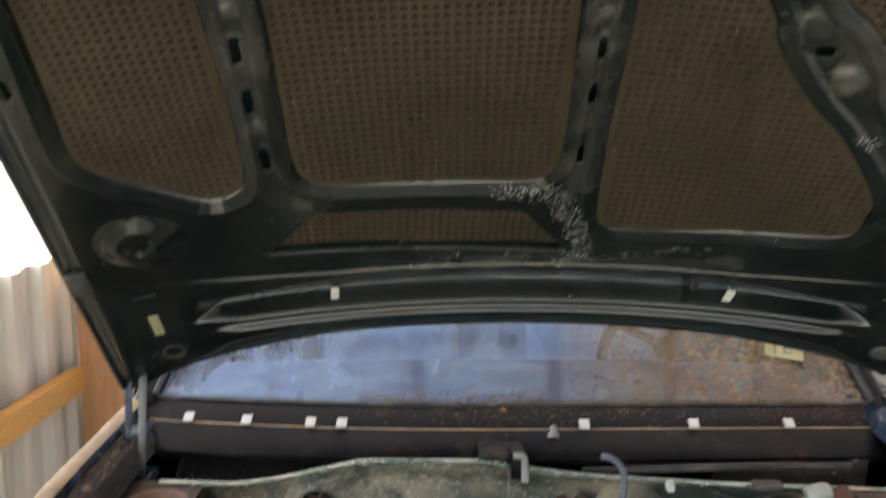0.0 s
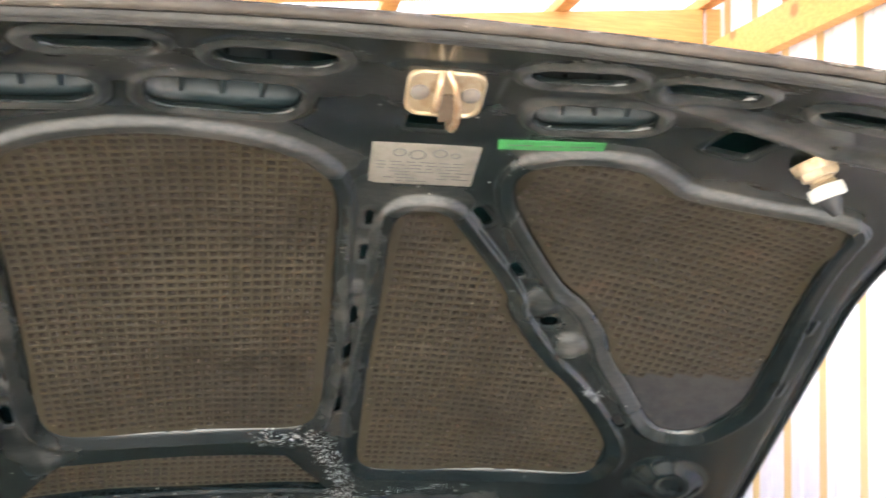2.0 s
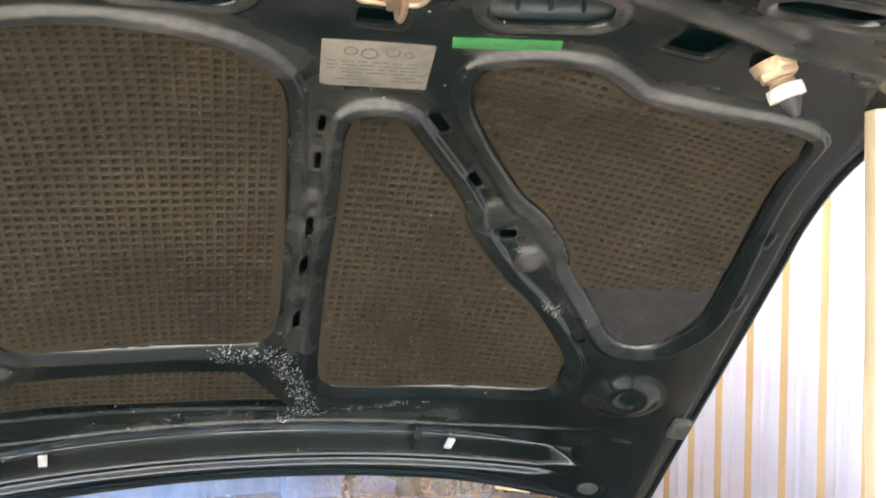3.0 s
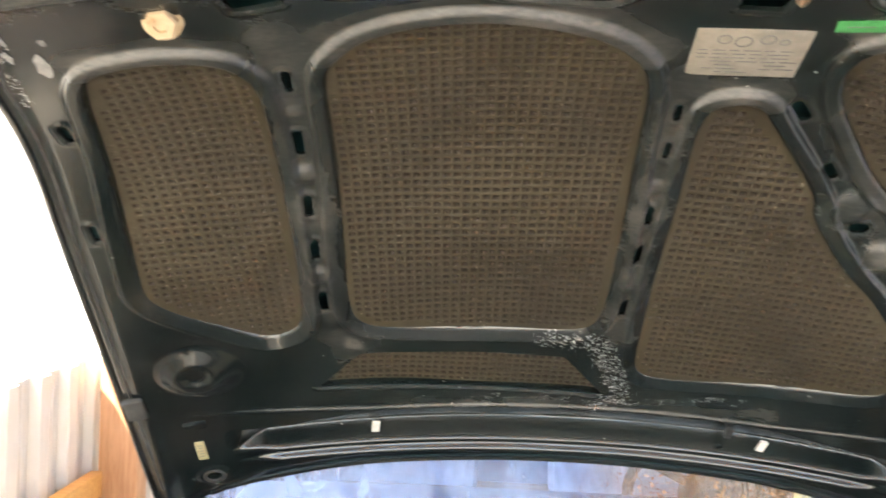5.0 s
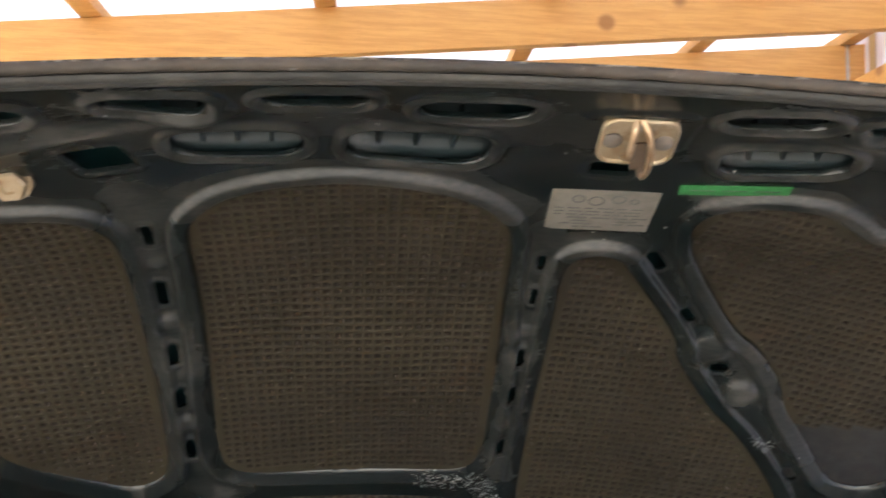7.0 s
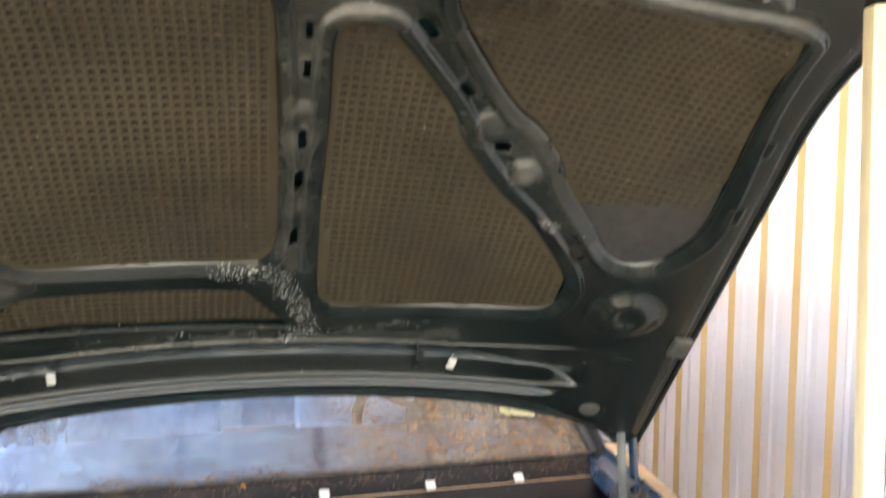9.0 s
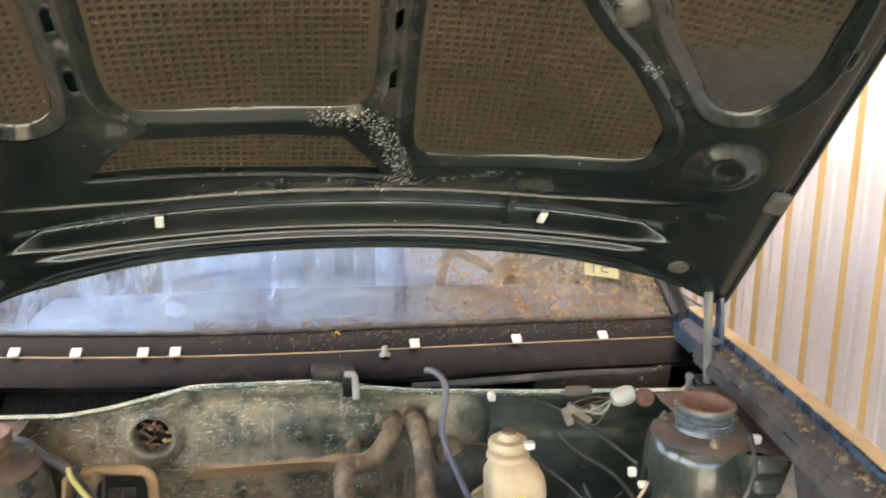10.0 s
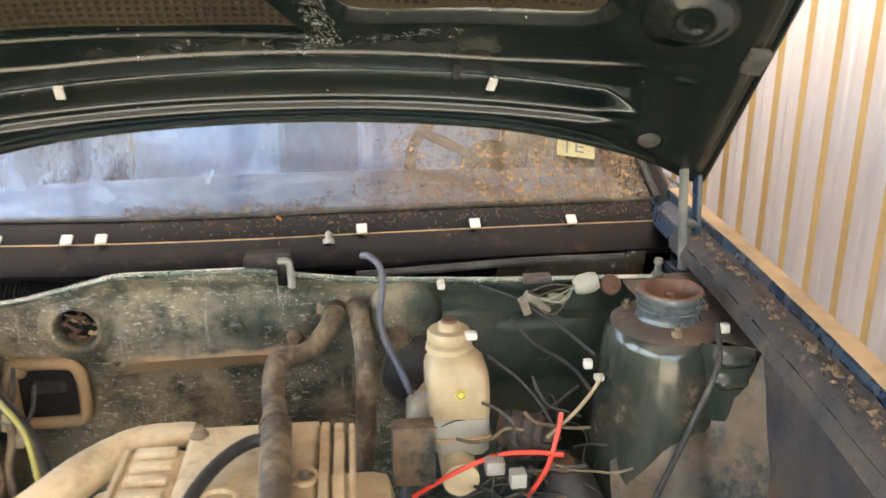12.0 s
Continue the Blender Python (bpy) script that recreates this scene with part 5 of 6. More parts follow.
def firewall():
    xs = np.linspace(-.62, .62, 90)
    vs = np.linspace(0, 1, 44)
    rows = []
    for v in vs:
        row = []
        for x in xs:
            zt = lip_z(x)
            z = zt + (.42 - zt) * v
            d = zt - z
            y = 1.368 + .012 * float(step(.004, .03, np.float64(d))) + .02 * float(step(.12, .2, np.float64(d)))
            y += .010 * math.exp(-((z - .735) / .012) ** 2) * float(step(-.30, -.24, x) - step(.02, .06, x)) * -1
            y -= .020 * float(step(.21, .25, np.float64(x)) * (1 - step(.778, .788, np.float64(z + .01 * (x - .4)))))
            y += .006 * noise.noise((x * 6, z * 9, 1)) + .0025 * noise.noise((x * 30, z * 30, 4))
            row.append((x, y, z))
        rows.append(row)
    bm = sheet(rows, .002)
    gone = [q for q in bm.faces if (q.calc_center_median() - Vector((-.352, 1.38, .802))).length < .045]
    bmesh.ops.delete(bm, geom=gone, context="FACES")
    f = part("firewall", bm, "bay", car, "dark green bulkhead caked with tan dust and scratches")
    pts = [(x, 1.367, lip_z(x) + .001) for x in np.linspace(-.62, .62, 60)]
    part("bulkhead_lip", tube(pts, .0055, seg=8, n=2), "lip", f, "shiny green folded edge")
    m = Matrix.Translation((-.352, 1.377, .802)) @ Matrix.Rotation(radians(90), 4, "X")
    part("port_ring", lathe([(.033, -.03), (.033, .006), (.036, .010), (.041, .010), (.046, .005), (.058, .002), (.066, -.008)], m, 36), "bay", f)
    # black cup painted as the shade inside the port
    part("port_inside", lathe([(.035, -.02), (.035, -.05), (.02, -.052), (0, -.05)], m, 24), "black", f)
    rng = random.Random(3)
    for k in range(16):
        a = rng.uniform(0, 6.28)
        p = Vector((-.352 + .020 * math.cos(a), 1.385 + rng.uniform(-.012, .016), .794 + .022 * math.sin(a)))
        part("twig", tube([p, p + Vector((rng.uniform(-.010, .010), .002, rng.uniform(-.006, .008))), p + Vector((rng.uniform(-.022, .022), .004, rng.uniform(-.014, .014)))], rng.uniform(.0018, .0036), None, 6, 3), rng.choice(("rust", "tan", "rust")), f)
    m = Matrix.Translation((-.408, 1.378, .688)) @ Matrix.Rotation(radians(90), 4, "X")
    ring = [(-.058, .045), (-.050, .054), (.025, .052), (.044, .044), (.052, .022), (.052, -.030), (.045, -.048), (.025, -.053), (-.050, -.053), (-.058, -.045)]
    bm = tube([tuple(m @ Vector((x, y, .004))) for x, y in ring + ring[:2]], .010, None, 10, 4, .12)
    part("access_frame", bm, "tan", f, "tan dusted frame round a dark opening")
    # black sheet on the bulkhead, painted as the opening's dark inside
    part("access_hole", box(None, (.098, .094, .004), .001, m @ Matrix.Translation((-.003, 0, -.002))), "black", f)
    part("access_plug", box(None, (.05, .022, .012), .004, m @ Matrix.Translation((.0, .012, .002))), "rubber", f, "dark rubber plug in the opening")
    part("frame_bolt", lathe([(0, .016), (.006, .016), (.009, .012), (.013, .010), (.015, .004)], m @ Matrix.Translation((-.046, .044, 0)), 14), "tan", f)
    for x, z, r, mm in ((-.007, .766, .014, "dusty"), (-.10, .79, .012, "bay"), (.416, .715, .018, "bay"), (-.30, .735, .008, "bay"), (.33, .76, .007, "bay")):
        mt = Matrix.Translation((x, 1.377 if z > .75 else 1.388 if x < .2 else 1.372, z)) @ Matrix.Rotation(radians(90), 4, "X")
        part("grommet", lathe([(0, .006), (r * .45, .006), (r * .6, .011), (r * .9, .009), (r, 0)], mt, 20), mm, f)


firewall()


def base_y(x):
    return 1.520 + .17 * (x + .12) ** 2


def base_z(x):
    return .938 - (.065 if x > 0 else .01) * x * x


def cowl():
    xs = np.linspace(-.71, .71, 60)
    rows = []
    for k, (dy, dz) in enumerate(((-.06, -.16), (-.065, -.085), (-.106, -.073), (-.115, -.067), (-.116, -.060), (-.108, -.052), (-.085, -.038), (-.060, -.026), (-.0575, -.0295), (-.055, -.0255), (-.03, -.012), (-.012, -.004), (.0, .0), (.03, .0))):
        rows.append([(x, base_y(x) + dy, base_z(x) + dz + .0005 * noise.noise((x * 8, dy * 30, 3))) for x in xs])
    c = part("cowl_panel", sheet(rows, .0015), "cowl", car, "black scuttle panel with rust and chaff")
    # trough coloured black to paint the dark gap under the cowl
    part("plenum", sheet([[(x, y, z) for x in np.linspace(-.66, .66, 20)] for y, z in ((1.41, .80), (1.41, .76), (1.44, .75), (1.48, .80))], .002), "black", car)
    for x in (-.610, -.499, -.380, -.323, .112, .313, .497):
        m = Matrix.Translation((x, base_y(x) - .058, base_z(x) - .016)) @ Matrix.Rotation(radians(28), 4, "X")
        part("clip", box(None, (.018, .020, .005), .0015, m), "white", c, "white plastic trim clip")
    part("scuttle_strip", tube([(x, base_y(x) - .0575, base_z(x) - .0265) for x in np.linspace(-.69, .69, 60)], .0022, seg=6, n=2, rough=.3), "tan", c, "line of tan chaff caught in the seam")
    part("glass_seal", tube([(x, base_y(x) - .003, base_z(x) + .001) for x in np.linspace(-.71, .71, 40)], .004, seg=8, n=2), "rubber", c, "black rubber screen seal")
    # wiper spindle and bracket
    m = Matrix.Translation((.055, 1.452, .905)) @ Matrix.Rotation(radians(-30), 4, "X")
    part("spindle", lathe([(.010, -.004), (.010, .005), (.006, .007), (.0055, .016), (.003, .019), (0, .019)], m, 16), "dull", c, "bare wiper spindle")
    bm = box((-.042, 1.392, .897), (.075, .05, .028), .006)
    bm = box((-.015, 1.358, .893), (.022, .02, .05), .004, None, bm)
    part("latch_bracket", bm, "cowl", c, "dark grey sheet metal bracket")
    part("hook", tube([(-.022, 1.345, .912), (-.006, 1.343, .91), (-.003, 1.343, .885), (-.003, 1.343, .868)], .006), "dull", c)
    part("wiper_linkage", tube([(.10, 1.40, .862), (.25, 1.40, .868), (.40, 1.405, .872), (.56, 1.41, .87)], .007), "rubber", c)
    part("plenum_wall", sheet([[(x, 1.495 + .01 * noise.noise((x * 7, z * 20, 4)), z) for z in np.linspace(.70, .850, 8)] for x in np.linspace(-.62, .63, 40)], .002), "hemdirt", c, "brown dusted panel under the cowl")
    tilt_g = Matrix.Translation((-.50, 1.445, .822)) @ Matrix.Rotation(radians(35), 4, "X")
    gr = part("blower_grille", box(None, (.24, .08, .02), .006, tilt_g), "black", c, "black blower intake grille")
    for k in range(30):
        part("grille_fin", box(None, (.0025, .07, .006), .0006, tilt_g @ Matrix.Translation((-.109 + k * .0075, 0, .012))), "black", gr)


cowl()


def windscreen():
    rake = radians(33)
    rows = []
    for v in np.linspace(0, .74, 14):
        rows.append([(x * (1 - .14 * v), base_y(x) + v * math.cos(rake) - .02 * v * v, base_z(x) + v * math.sin(rake) + .035 * v * (1 - v / .74)) for x in np.linspace(-.70, .70, 36)])
    g = part("windscreen", sheet(rows, 0), "glass", car, "dusty windscreen with chaff and painted blue reflections")
    g.visible_shadow = False
    for sg in (1, -1):
        pts = [(sg * .712 * (1 - .14 * v), base_y(sg * .7) + v * math.cos(rake), base_z(sg * .7) + v * math.sin(rake) + .03 * v * (1 - v / .74)) for v in np.linspace(-.02, .74, 12)]
        part("pillar", tube(pts, .024, seg=12, n=2, flat=.8), "cowl", car, "dark pillar beside the windscreen")
        pts = [(sg * .694 * (1 - .14 * v), base_y(sg * .7) + v * math.cos(rake) - .012, base_z(sg * .7) + v * math.sin(rake) + .008 + .03 * v * (1 - v / .74)) for v in np.linspace(0, .74, 12)]
        part("pillar_trim", tube(pts, .007, seg=8, n=2), "rubber", car)
    rows = [[(x * .992, base_y(x) + v * math.cos(rake) + .004, base_z(x) + v * math.sin(rake) - .004) for x in np.linspace(-.69, .69, 36)] for v in (-.005, .004, .013)]
    part("frit_band", sheet(rows, .001), "dark", g, "black band along the lower glass edge")
    # parking paper behind the glass, with its letter
    m = Matrix.Translation((.548, 1.705, 1.003)) @ Matrix.Rotation(radians(35), 4, "X") @ Matrix.Rotation(radians(-12), 4, "Z")
    s = part("paper_sign", box(None, (.075, .06, .001), .0003, m), "paleyellow", g, "yellow paper with a dark letter")
    cu = bpy.data.curves.new("letter", "FONT")
    cu.body, cu.size, cu.extrude, cu.align_x, cu.align_y = "E", .045, .0003, "CENTER", "CENTER"
    tmp = bpy.data.objects.new("letter", cu)
    me = bpy.data.meshes.new_from_object(tmp)
    bpy.data.objects.remove(tmp)
    me.transform(m @ Matrix.Translation((.006, -.004, .0012)))
    link_mesh("letter", me, "ink", s, "", False)
    part("letter_bar", box(None, (.004, .036, .0006), 0, m @ Matrix.Translation((-.018, -.004, .0012))), "ink", s, "", False)


windscreen()


def cabin():
    rows = [[(x, y, z + .015 * math.cos(x * 2)) for x in np.linspace(-.66, .66, 20)] for y, z in ((1.62, .885), (1.80, .905), (1.92, .90), (1.95, .86), (1.96, .62))]
    part("dashboard", sheet(rows, .004), "dash", car, "dusty blue-grey dashboard")
    m = Matrix.Translation((.42, 2.03, .90)) @ Matrix.Rotation(radians(-65), 4, "X")
    ring = [m @ Vector((.185 * math.cos(a), .185 * math.sin(a), 0)) for a in (2 * math.pi * k / 36 for k in range(37))]
    w = part("steering_wheel", tube(ring, .014, None, 8, 1), "dark", car, "black steering wheel")
    part("wheel_hub", lathe([(0, .03), (.05, .025), (.065, 0), (.05, -.05), (0, -.05)], m, 20), "dark", w)
    for a in (90, 210, 330):
        part("wheel_spoke", tube([m @ Vector((0, 0, 0)), m @ Vector((.18 * math.cos(radians(a)), .18 * math.sin(radians(a)), 0))], .012, None, 8), "dark", w)
    for x in (-.36, .36):
        s = part("seat", box((x, 2.62, .56), (.50, .52, .20), .06), "cloth", car, "grey seat under a pale cover")
        part("seat_back", box((x, 2.90, .90), (.48, .16, .62), .06, Matrix.Rotation(radians(-14), 4, "X")), "cover", s)
        part("headrest", box((x, 2.985, 1.27), (.26, .10, .17), .04), "cover", s)
    rows = [[(x, y, z - .10 * x * x) for x in np.linspace(-.62, .62, 16)] for y, z in ((2.13, 1.33), (2.3, 1.38), (2.8, 1.40), (3.3, 1.37), (3.5, 1.30), (3.95, .95), (4.5, .92), (4.6, .6))]
    part("rear_seat", loft([(0, 3.05 + .05 * k, .62 + .11 * k, 1.22 - .03 * k, .16, .05) for k in range(6)]), "cover", car, "rear bench under a pale cover")
    part("roof_panel", sheet(rows, .003), "fender", car)
    for sg in (1, -1):
        rows = [[(sg * x, y, z) for x, z in ((.735, .935), (.80, .90), (.835, .75), (.83, .5), (.80, .27))] for y in np.linspace(1.73, 4.5, 12)]
        part("side_panel", sheet(rows, .002), "fender", car)
        for y in (2.75, 3.5):
            part("side_pillar", tube([(sg * .75, y, .93), (sg * .62, y + .1, 1.345)], .035, None, 10, 2), "fender", car)
        for y in (1.05, 3.75):
            mt = Matrix.Translation((sg * .70, y, .30)) @ Matrix.Rotation(radians(90), 4, "Y")
            t = part("wheel", lathe([(.17, -.09), (.20, -.09), (.28, -.085), (.30, -.06), (.30, .06), (.28, .085), (.20, .09), (.17, .09)], mt, 36), "rubber", car, "black tyre")
            part("rim", lathe([(0, -.03), (.15, -.02), (.172, -.085), (.172, .085), (.15, .02), (0, .03)], mt, 28), "steel", t)
    part("floor_pan", box((0, 2.4, .24), (1.5, 4.3, .04), .01), "dark", car)
    rows = [[(x, .30 + .10 * x * x, z) for x in np.linspace(-.60, .60, 12)] for z in (.50, .48, .40, .30)]
    part("front_panel", sheet(rows, .02), "fender", car)


cabin()


def hinge(sg):
    h = part("hood_hinge", tube([(sg * .648, 1.395, 1.075), (sg * .652, 1.392, .98), (sg * .658, 1.385, .85)], .0085, flat=.55), "hingegrey", car, "grey steel hinge arm")
    part("hinge_arm", tube([(sg * .677, 1.405, 1.06), (sg * .679, 1.40, .98), (sg * .683, 1.39, .85)], .0088, flat=.55), "fender", h, "blue painted arm")
    for z in (.93, 1.05):
        part("hinge_pin", lathe([(0, .014), (.008, .014), (.008, -.014), (0, -.014)], Matrix.Translation((sg * .667, 1.398, z)) @ Matrix.Rotation(radians(90), 4, "Y"), 12), "hingegrey", h)
    part("hinge_plate", box((sg * .655, 1.392, 1.075), (.05, .05, .008), .002, Matrix.Rotation(radians(-46), 4, "X")), "steel", h)
    part("hinge_foot", box((sg * .672, 1.40, .842), (.055, .07, .02), .004), "fender", h)


for sg in (1, -1):
    hinge(sg)

# ---- loose things in the bay ----
tank = thing("brake_fluid_tank", (.235, 1.15, .69), "cream plastic brake fluid reservoir, dusty, half clouded", "reservoir")
part("upper_tank", loft(((.238, 1.152, .746, .086, .082, .012), (.237, 1.152, .775, .088, .083, .013), (.236, 1.153, .806, .087, .081, .013), (.236, 1.153, .816, .083, .078, .016), (.233, 1.157, .830, .064, .064, .022), (.229, 1.163, .838, .054, .054, .026))), "tankw", tank)
part("lower_tank", loft(((.244, 1.15, .684, .066, .066, .012), (.242, 1.15, .690, .078, .074, .014), (.240, 1.151, .715, .083, .079, .013), (.238, 1.152, .745, .085, .081, .012))), "tankb", tank, "cloudy translucent lower half")
part("tank_seam", loft(((.240, 1.151, .712, .083, .079, .012), (.240, 1.151, .713, .088, .084, .013), (.240, 1.151, .716, .088, .084, .013), (.240, 1.151, .717, .083, .079, .012))), "tan", tank)
part("side_tank", loft(((.186, 1.185, .700, .030, .046, .012), (.185, 1.185, .708, .038, .052, .014), (.185, 1.185, .735, .038, .052, .014), (.187, 1.185, .745, .030, .044, .012))), "tankb", tank, "small cloudy side chamber")
part("filler_neck", lathe([(.034, .834), (.033, .842), (.027, .845), (.027, .852)], Matrix.Translation((.228, 1.165, 0)), 28), "tankw", tank)
cap = part("filler_cap", lathe([(.030, .848), (.0315, .851), (.0315, .859), (.029, .863), (.017, .864), (.0155, .872), (.012, .875), (0, .875)], Matrix.Translation((.228, 1.165, 0)), 28), "tankw", tank, "off-white screw cap with rusty top")
part("cap_top", lathe([(.0125, .8745), (.010, .878), (0, .878)], Matrix.Translation((.228, 1.165, 0)), 20), "rust", cap)
part("cap_plug", box((.256, 1.15, .858), (.020, .014, .011), .003), "white", cap)
mm = Matrix.Translation((.238, 1.1105, .786)) @ Matrix.Rotation(radians(90), 4, "X")
part("round_mark", lathe([(0, .0015), (.008, .0015), (.0085, 0)], mm, 20), "yellow", tank, "small round yellow sticker")
part("mark_symbol", lathe([(.0065, .0012), (.0065, .0022), (.005, .0022), (.005, .0012)], mm, 16), "ink", tank)

cyl = thing("master_cylinder", (.235, 1.2, .66), "dull cast metal master cylinder below the reservoir", "cylinder")
part("cylinder_body", tube([(.235, 1.08, .668), (.235, 1.32, .668)], .026, None, 20), "alu", cyl)
part("flange", lathe([(0, 0), (.05, 0), (.05, .012), (0, .012)], Matrix.Translation((.235, 1.305, .668)) @ Matrix.Rotation(radians(90), 4, "X"), 16), "alu", cyl)
boo = thing("brake_booster", (.24, 1.35, .68), "black round brake booster drum on the bulkhead", "booster")
part("drum", lathe([(0, .085), (.05, .083), (.085, .07), (.112, .04), (.118, .02), (.118, .012), (.112, 0), (.112, -.02), (0, -.03)], Matrix.Translation((.205, 1.365, .700)) @ Matrix.Rotation(radians(90), 4, "X") @ Matrix.Scale(.58, 4), 40), "rubber", boo)
part("clamp_band", lathe([(.117, .010), (.121, .012), (.121, .022), (.117, .024)], Matrix.Translation((.205, 1.365, .700)) @ Matrix.Rotation(radians(90), 4, "X") @ Matrix.Scale(.58, 4), 40), "hose", boo)
boo2 = thing("round_valve", (.16, 1.34, .76), "dark round rubber valve on the bulkhead", "valve")
part("valve_body", lathe([(0, .05), (.03, .048), (.036, .04), (.036, .01), (.045, .005), (.045, 0)], Matrix.Translation((.160, 1.375, .762)) @ Matrix.Rotation(radians(90), 4, "X") @ Matrix.Scale(.72, 4), 28), "hose", boo2)
part("valve_backing", lathe([(0, .024), (.05, .022), (.060, .014), (.064, 0)], Matrix.Translation((.178, 1.374, .802)) @ Matrix.Rotation(radians(90), 4, "X"), 32), "bay", boo2, "round green pressing behind the valve")


def hose(name, pts, r, material, label, category="hose", rough=.04, clips=()):
    h = thing(name, tuple(pts[-1]), label, category)
    part("hose_body", tube(pts, r, None, 12, 10, rough), material, h)
    for p, d, rr in clips:
        mt = Matrix.Translation(p) @ Vector(d).to_track_quat("Z", "Y").to_matrix().to_4x4()
        part("hose_clamp", lathe([(rr, -.006), (rr + .002, -.005), (rr + .002, .005), (rr, .006)], mt, 20), "hose", h)
    return h


hose("heater_hose", [(.064, 1.385, .814), (.056, 1.33, .808), (.022, 1.28, .785), (-.022, 1.25, .785), (-.028, 1.20, .770), (-.022, 1.14, .768), (-.014, 1.08, .785), (-.010, 1.04, .797)], .0165, "hose", "dusty brown-black heater hose bending from the bulkhead to the engine", clips=(((.061, 1.355, .812), (0, 1, 0), .017),))
hose("heater_hose", [(.098, 1.385, .818), (.102, 1.33, .814), (.108, 1.275, .785), (.108, 1.25, .73), (.100, 1.22, .62), (.09, 1.15, .54)], .0165, "hose", "dusty brown-black heater hose hanging straight down", clips=(((.10, 1.35, .817), (0, 1, 0), .017),))
pl = thing("heater_plate", (.063, 1.385, .84), "rusty plate round the heater pipes", "plate")
part("plate", box((.080, 1.384, .820), (.11, .012, .045), .008), "dusty", pl)
hose("washer_hose", [(.110, 1.262, .945), (.120, 1.245, .949), (.134, 1.232, .938), (.138, 1.23, .91), (.132, 1.228, .86), (.140, 1.225, .82), (.160, 1.215, .775), (.180, 1.19, .725), (.178, 1.165, .68), (.160, 1.13, .64), (.150, 1.10, .60)], .0052, "bluehose", "thin grey-blue washer hose standing up from the bay", rough=.02)
hose("yellow_hose", [(-.434, 1.185, .842), (-.424, 1.17, .828), (-.386, 1.14, .800), (-.344, 1.10, .774), (-.32, 1.06, .73), (-.30, 1.02, .66)], .0042, "limewire", "thin yellow-green hose, dusty", rough=.02)
hose("black_cable", [(-.545, 1.27, .852), (-.510, 1.245, .856), (-.484, 1.22, .848), (-.441, 1.20, .832), (-.392, 1.16, .792), (-.350, 1.13, .752), (-.32, 1.10, .68)], .0085, "rubber", "thick black cable sleeve beside the tower", rough=.02)
hose("black_cable", [(-.45, 1.26, .80), (-.435, 1.22, .775), (-.445, 1.19, .74), (-.43, 1.17, .69), (-.44, 1.15, .62)], .005, "rubber", "thin black cable between tower and bulkhead", rough=.02)
hose("black_cable", [(-.42, 1.27, .79), (-.415, 1.22, .76), (-.40, 1.19, .72), (-.405, 1.17, .67), (-.39, 1.15, .60)], .006, "hose", "dusty cable between tower and bulkhead", rough=.04)
for x, y, z, a in ((-.407, 1.20, .737, .15), (-.430, 1.205, .752, -.2), (-.388, 1.19, .715, .3)):
    con = thing("cable_plug", (x, y, z), "pale tan cable plug hanging beside the tower", "plug")
    m = Matrix.Translation((x, y, z)) @ Matrix.Rotation(a, 4, "Y")
    part("plug_body", box(None, (.013, .013, .030), .003, m), "tankw", con)
    part("plug_collar", lathe([(.0075, -.004), (.0085, -.003), (.0085, .003), (.0075, .004)], m, 14), "dull", con)
    part("plug_lead", tube([tuple(m @ Vector((0, 0, .014))), tuple(m @ Vector((.006, .01, .04))), tuple(m @ Vector((-.002, .03, .07)))], .003), "rubber", con)
side = thing("side_bracket", (-.458, 1.24, .70), "tan dusted upright sheet metal bracket beside the tower", "bracket")
part("bracket_plate", box((-.462, 1.245, .735), (.006, .05, .14), .002, Matrix.Rotation(.12, 4, "Y")), "tan", side)


motor = thing("small_motor", (.335, 1.15, .66), "small brown dusty electric motor beside the reservoir", "motor")
m = Matrix.Translation((.335, 1.14, .705)) @ Matrix.Rotation(radians(90), 4, "Y") @ Matrix.Rotation(radians(25), 4, "X")
part("motor_drum", lathe([(0, -.036), (.022, -.036), (.027, -.030), (.027, .026), (.024, .030), (.012, .032), (.010, .044), (0, .044)], m, 24), "shoulder", motor)
for z in (-.022, .0, .018):
    part("drum_band", lathe([(.027, z - .003), (.0285, z - .002), (.0285, z + .002), (.027, z + .003)], m, 24), "rubber", motor)
part("motor_foot", box((.345, 1.16, .665), (.07, .04, .03), .006), "dark", motor)
gear = thing("steering_box", (.40, 1.12, .60), "dark greasy steering box low in the bay", "steering box")
part("housing", loft(((.40, 1.12, .54, .12, .10, .02), (.40, 1.12, .60, .11, .10, .03), (.395, 1.12, .64, .08, .08, .03), (.39, 1.12, .655, .05, .05, .02))), "dark", gear)
part("cover_cap", lathe([(0, .012), (.016, .010), (.020, 0)], Matrix.Translation((.39, 1.12, .655)), 18), "rust", gear)


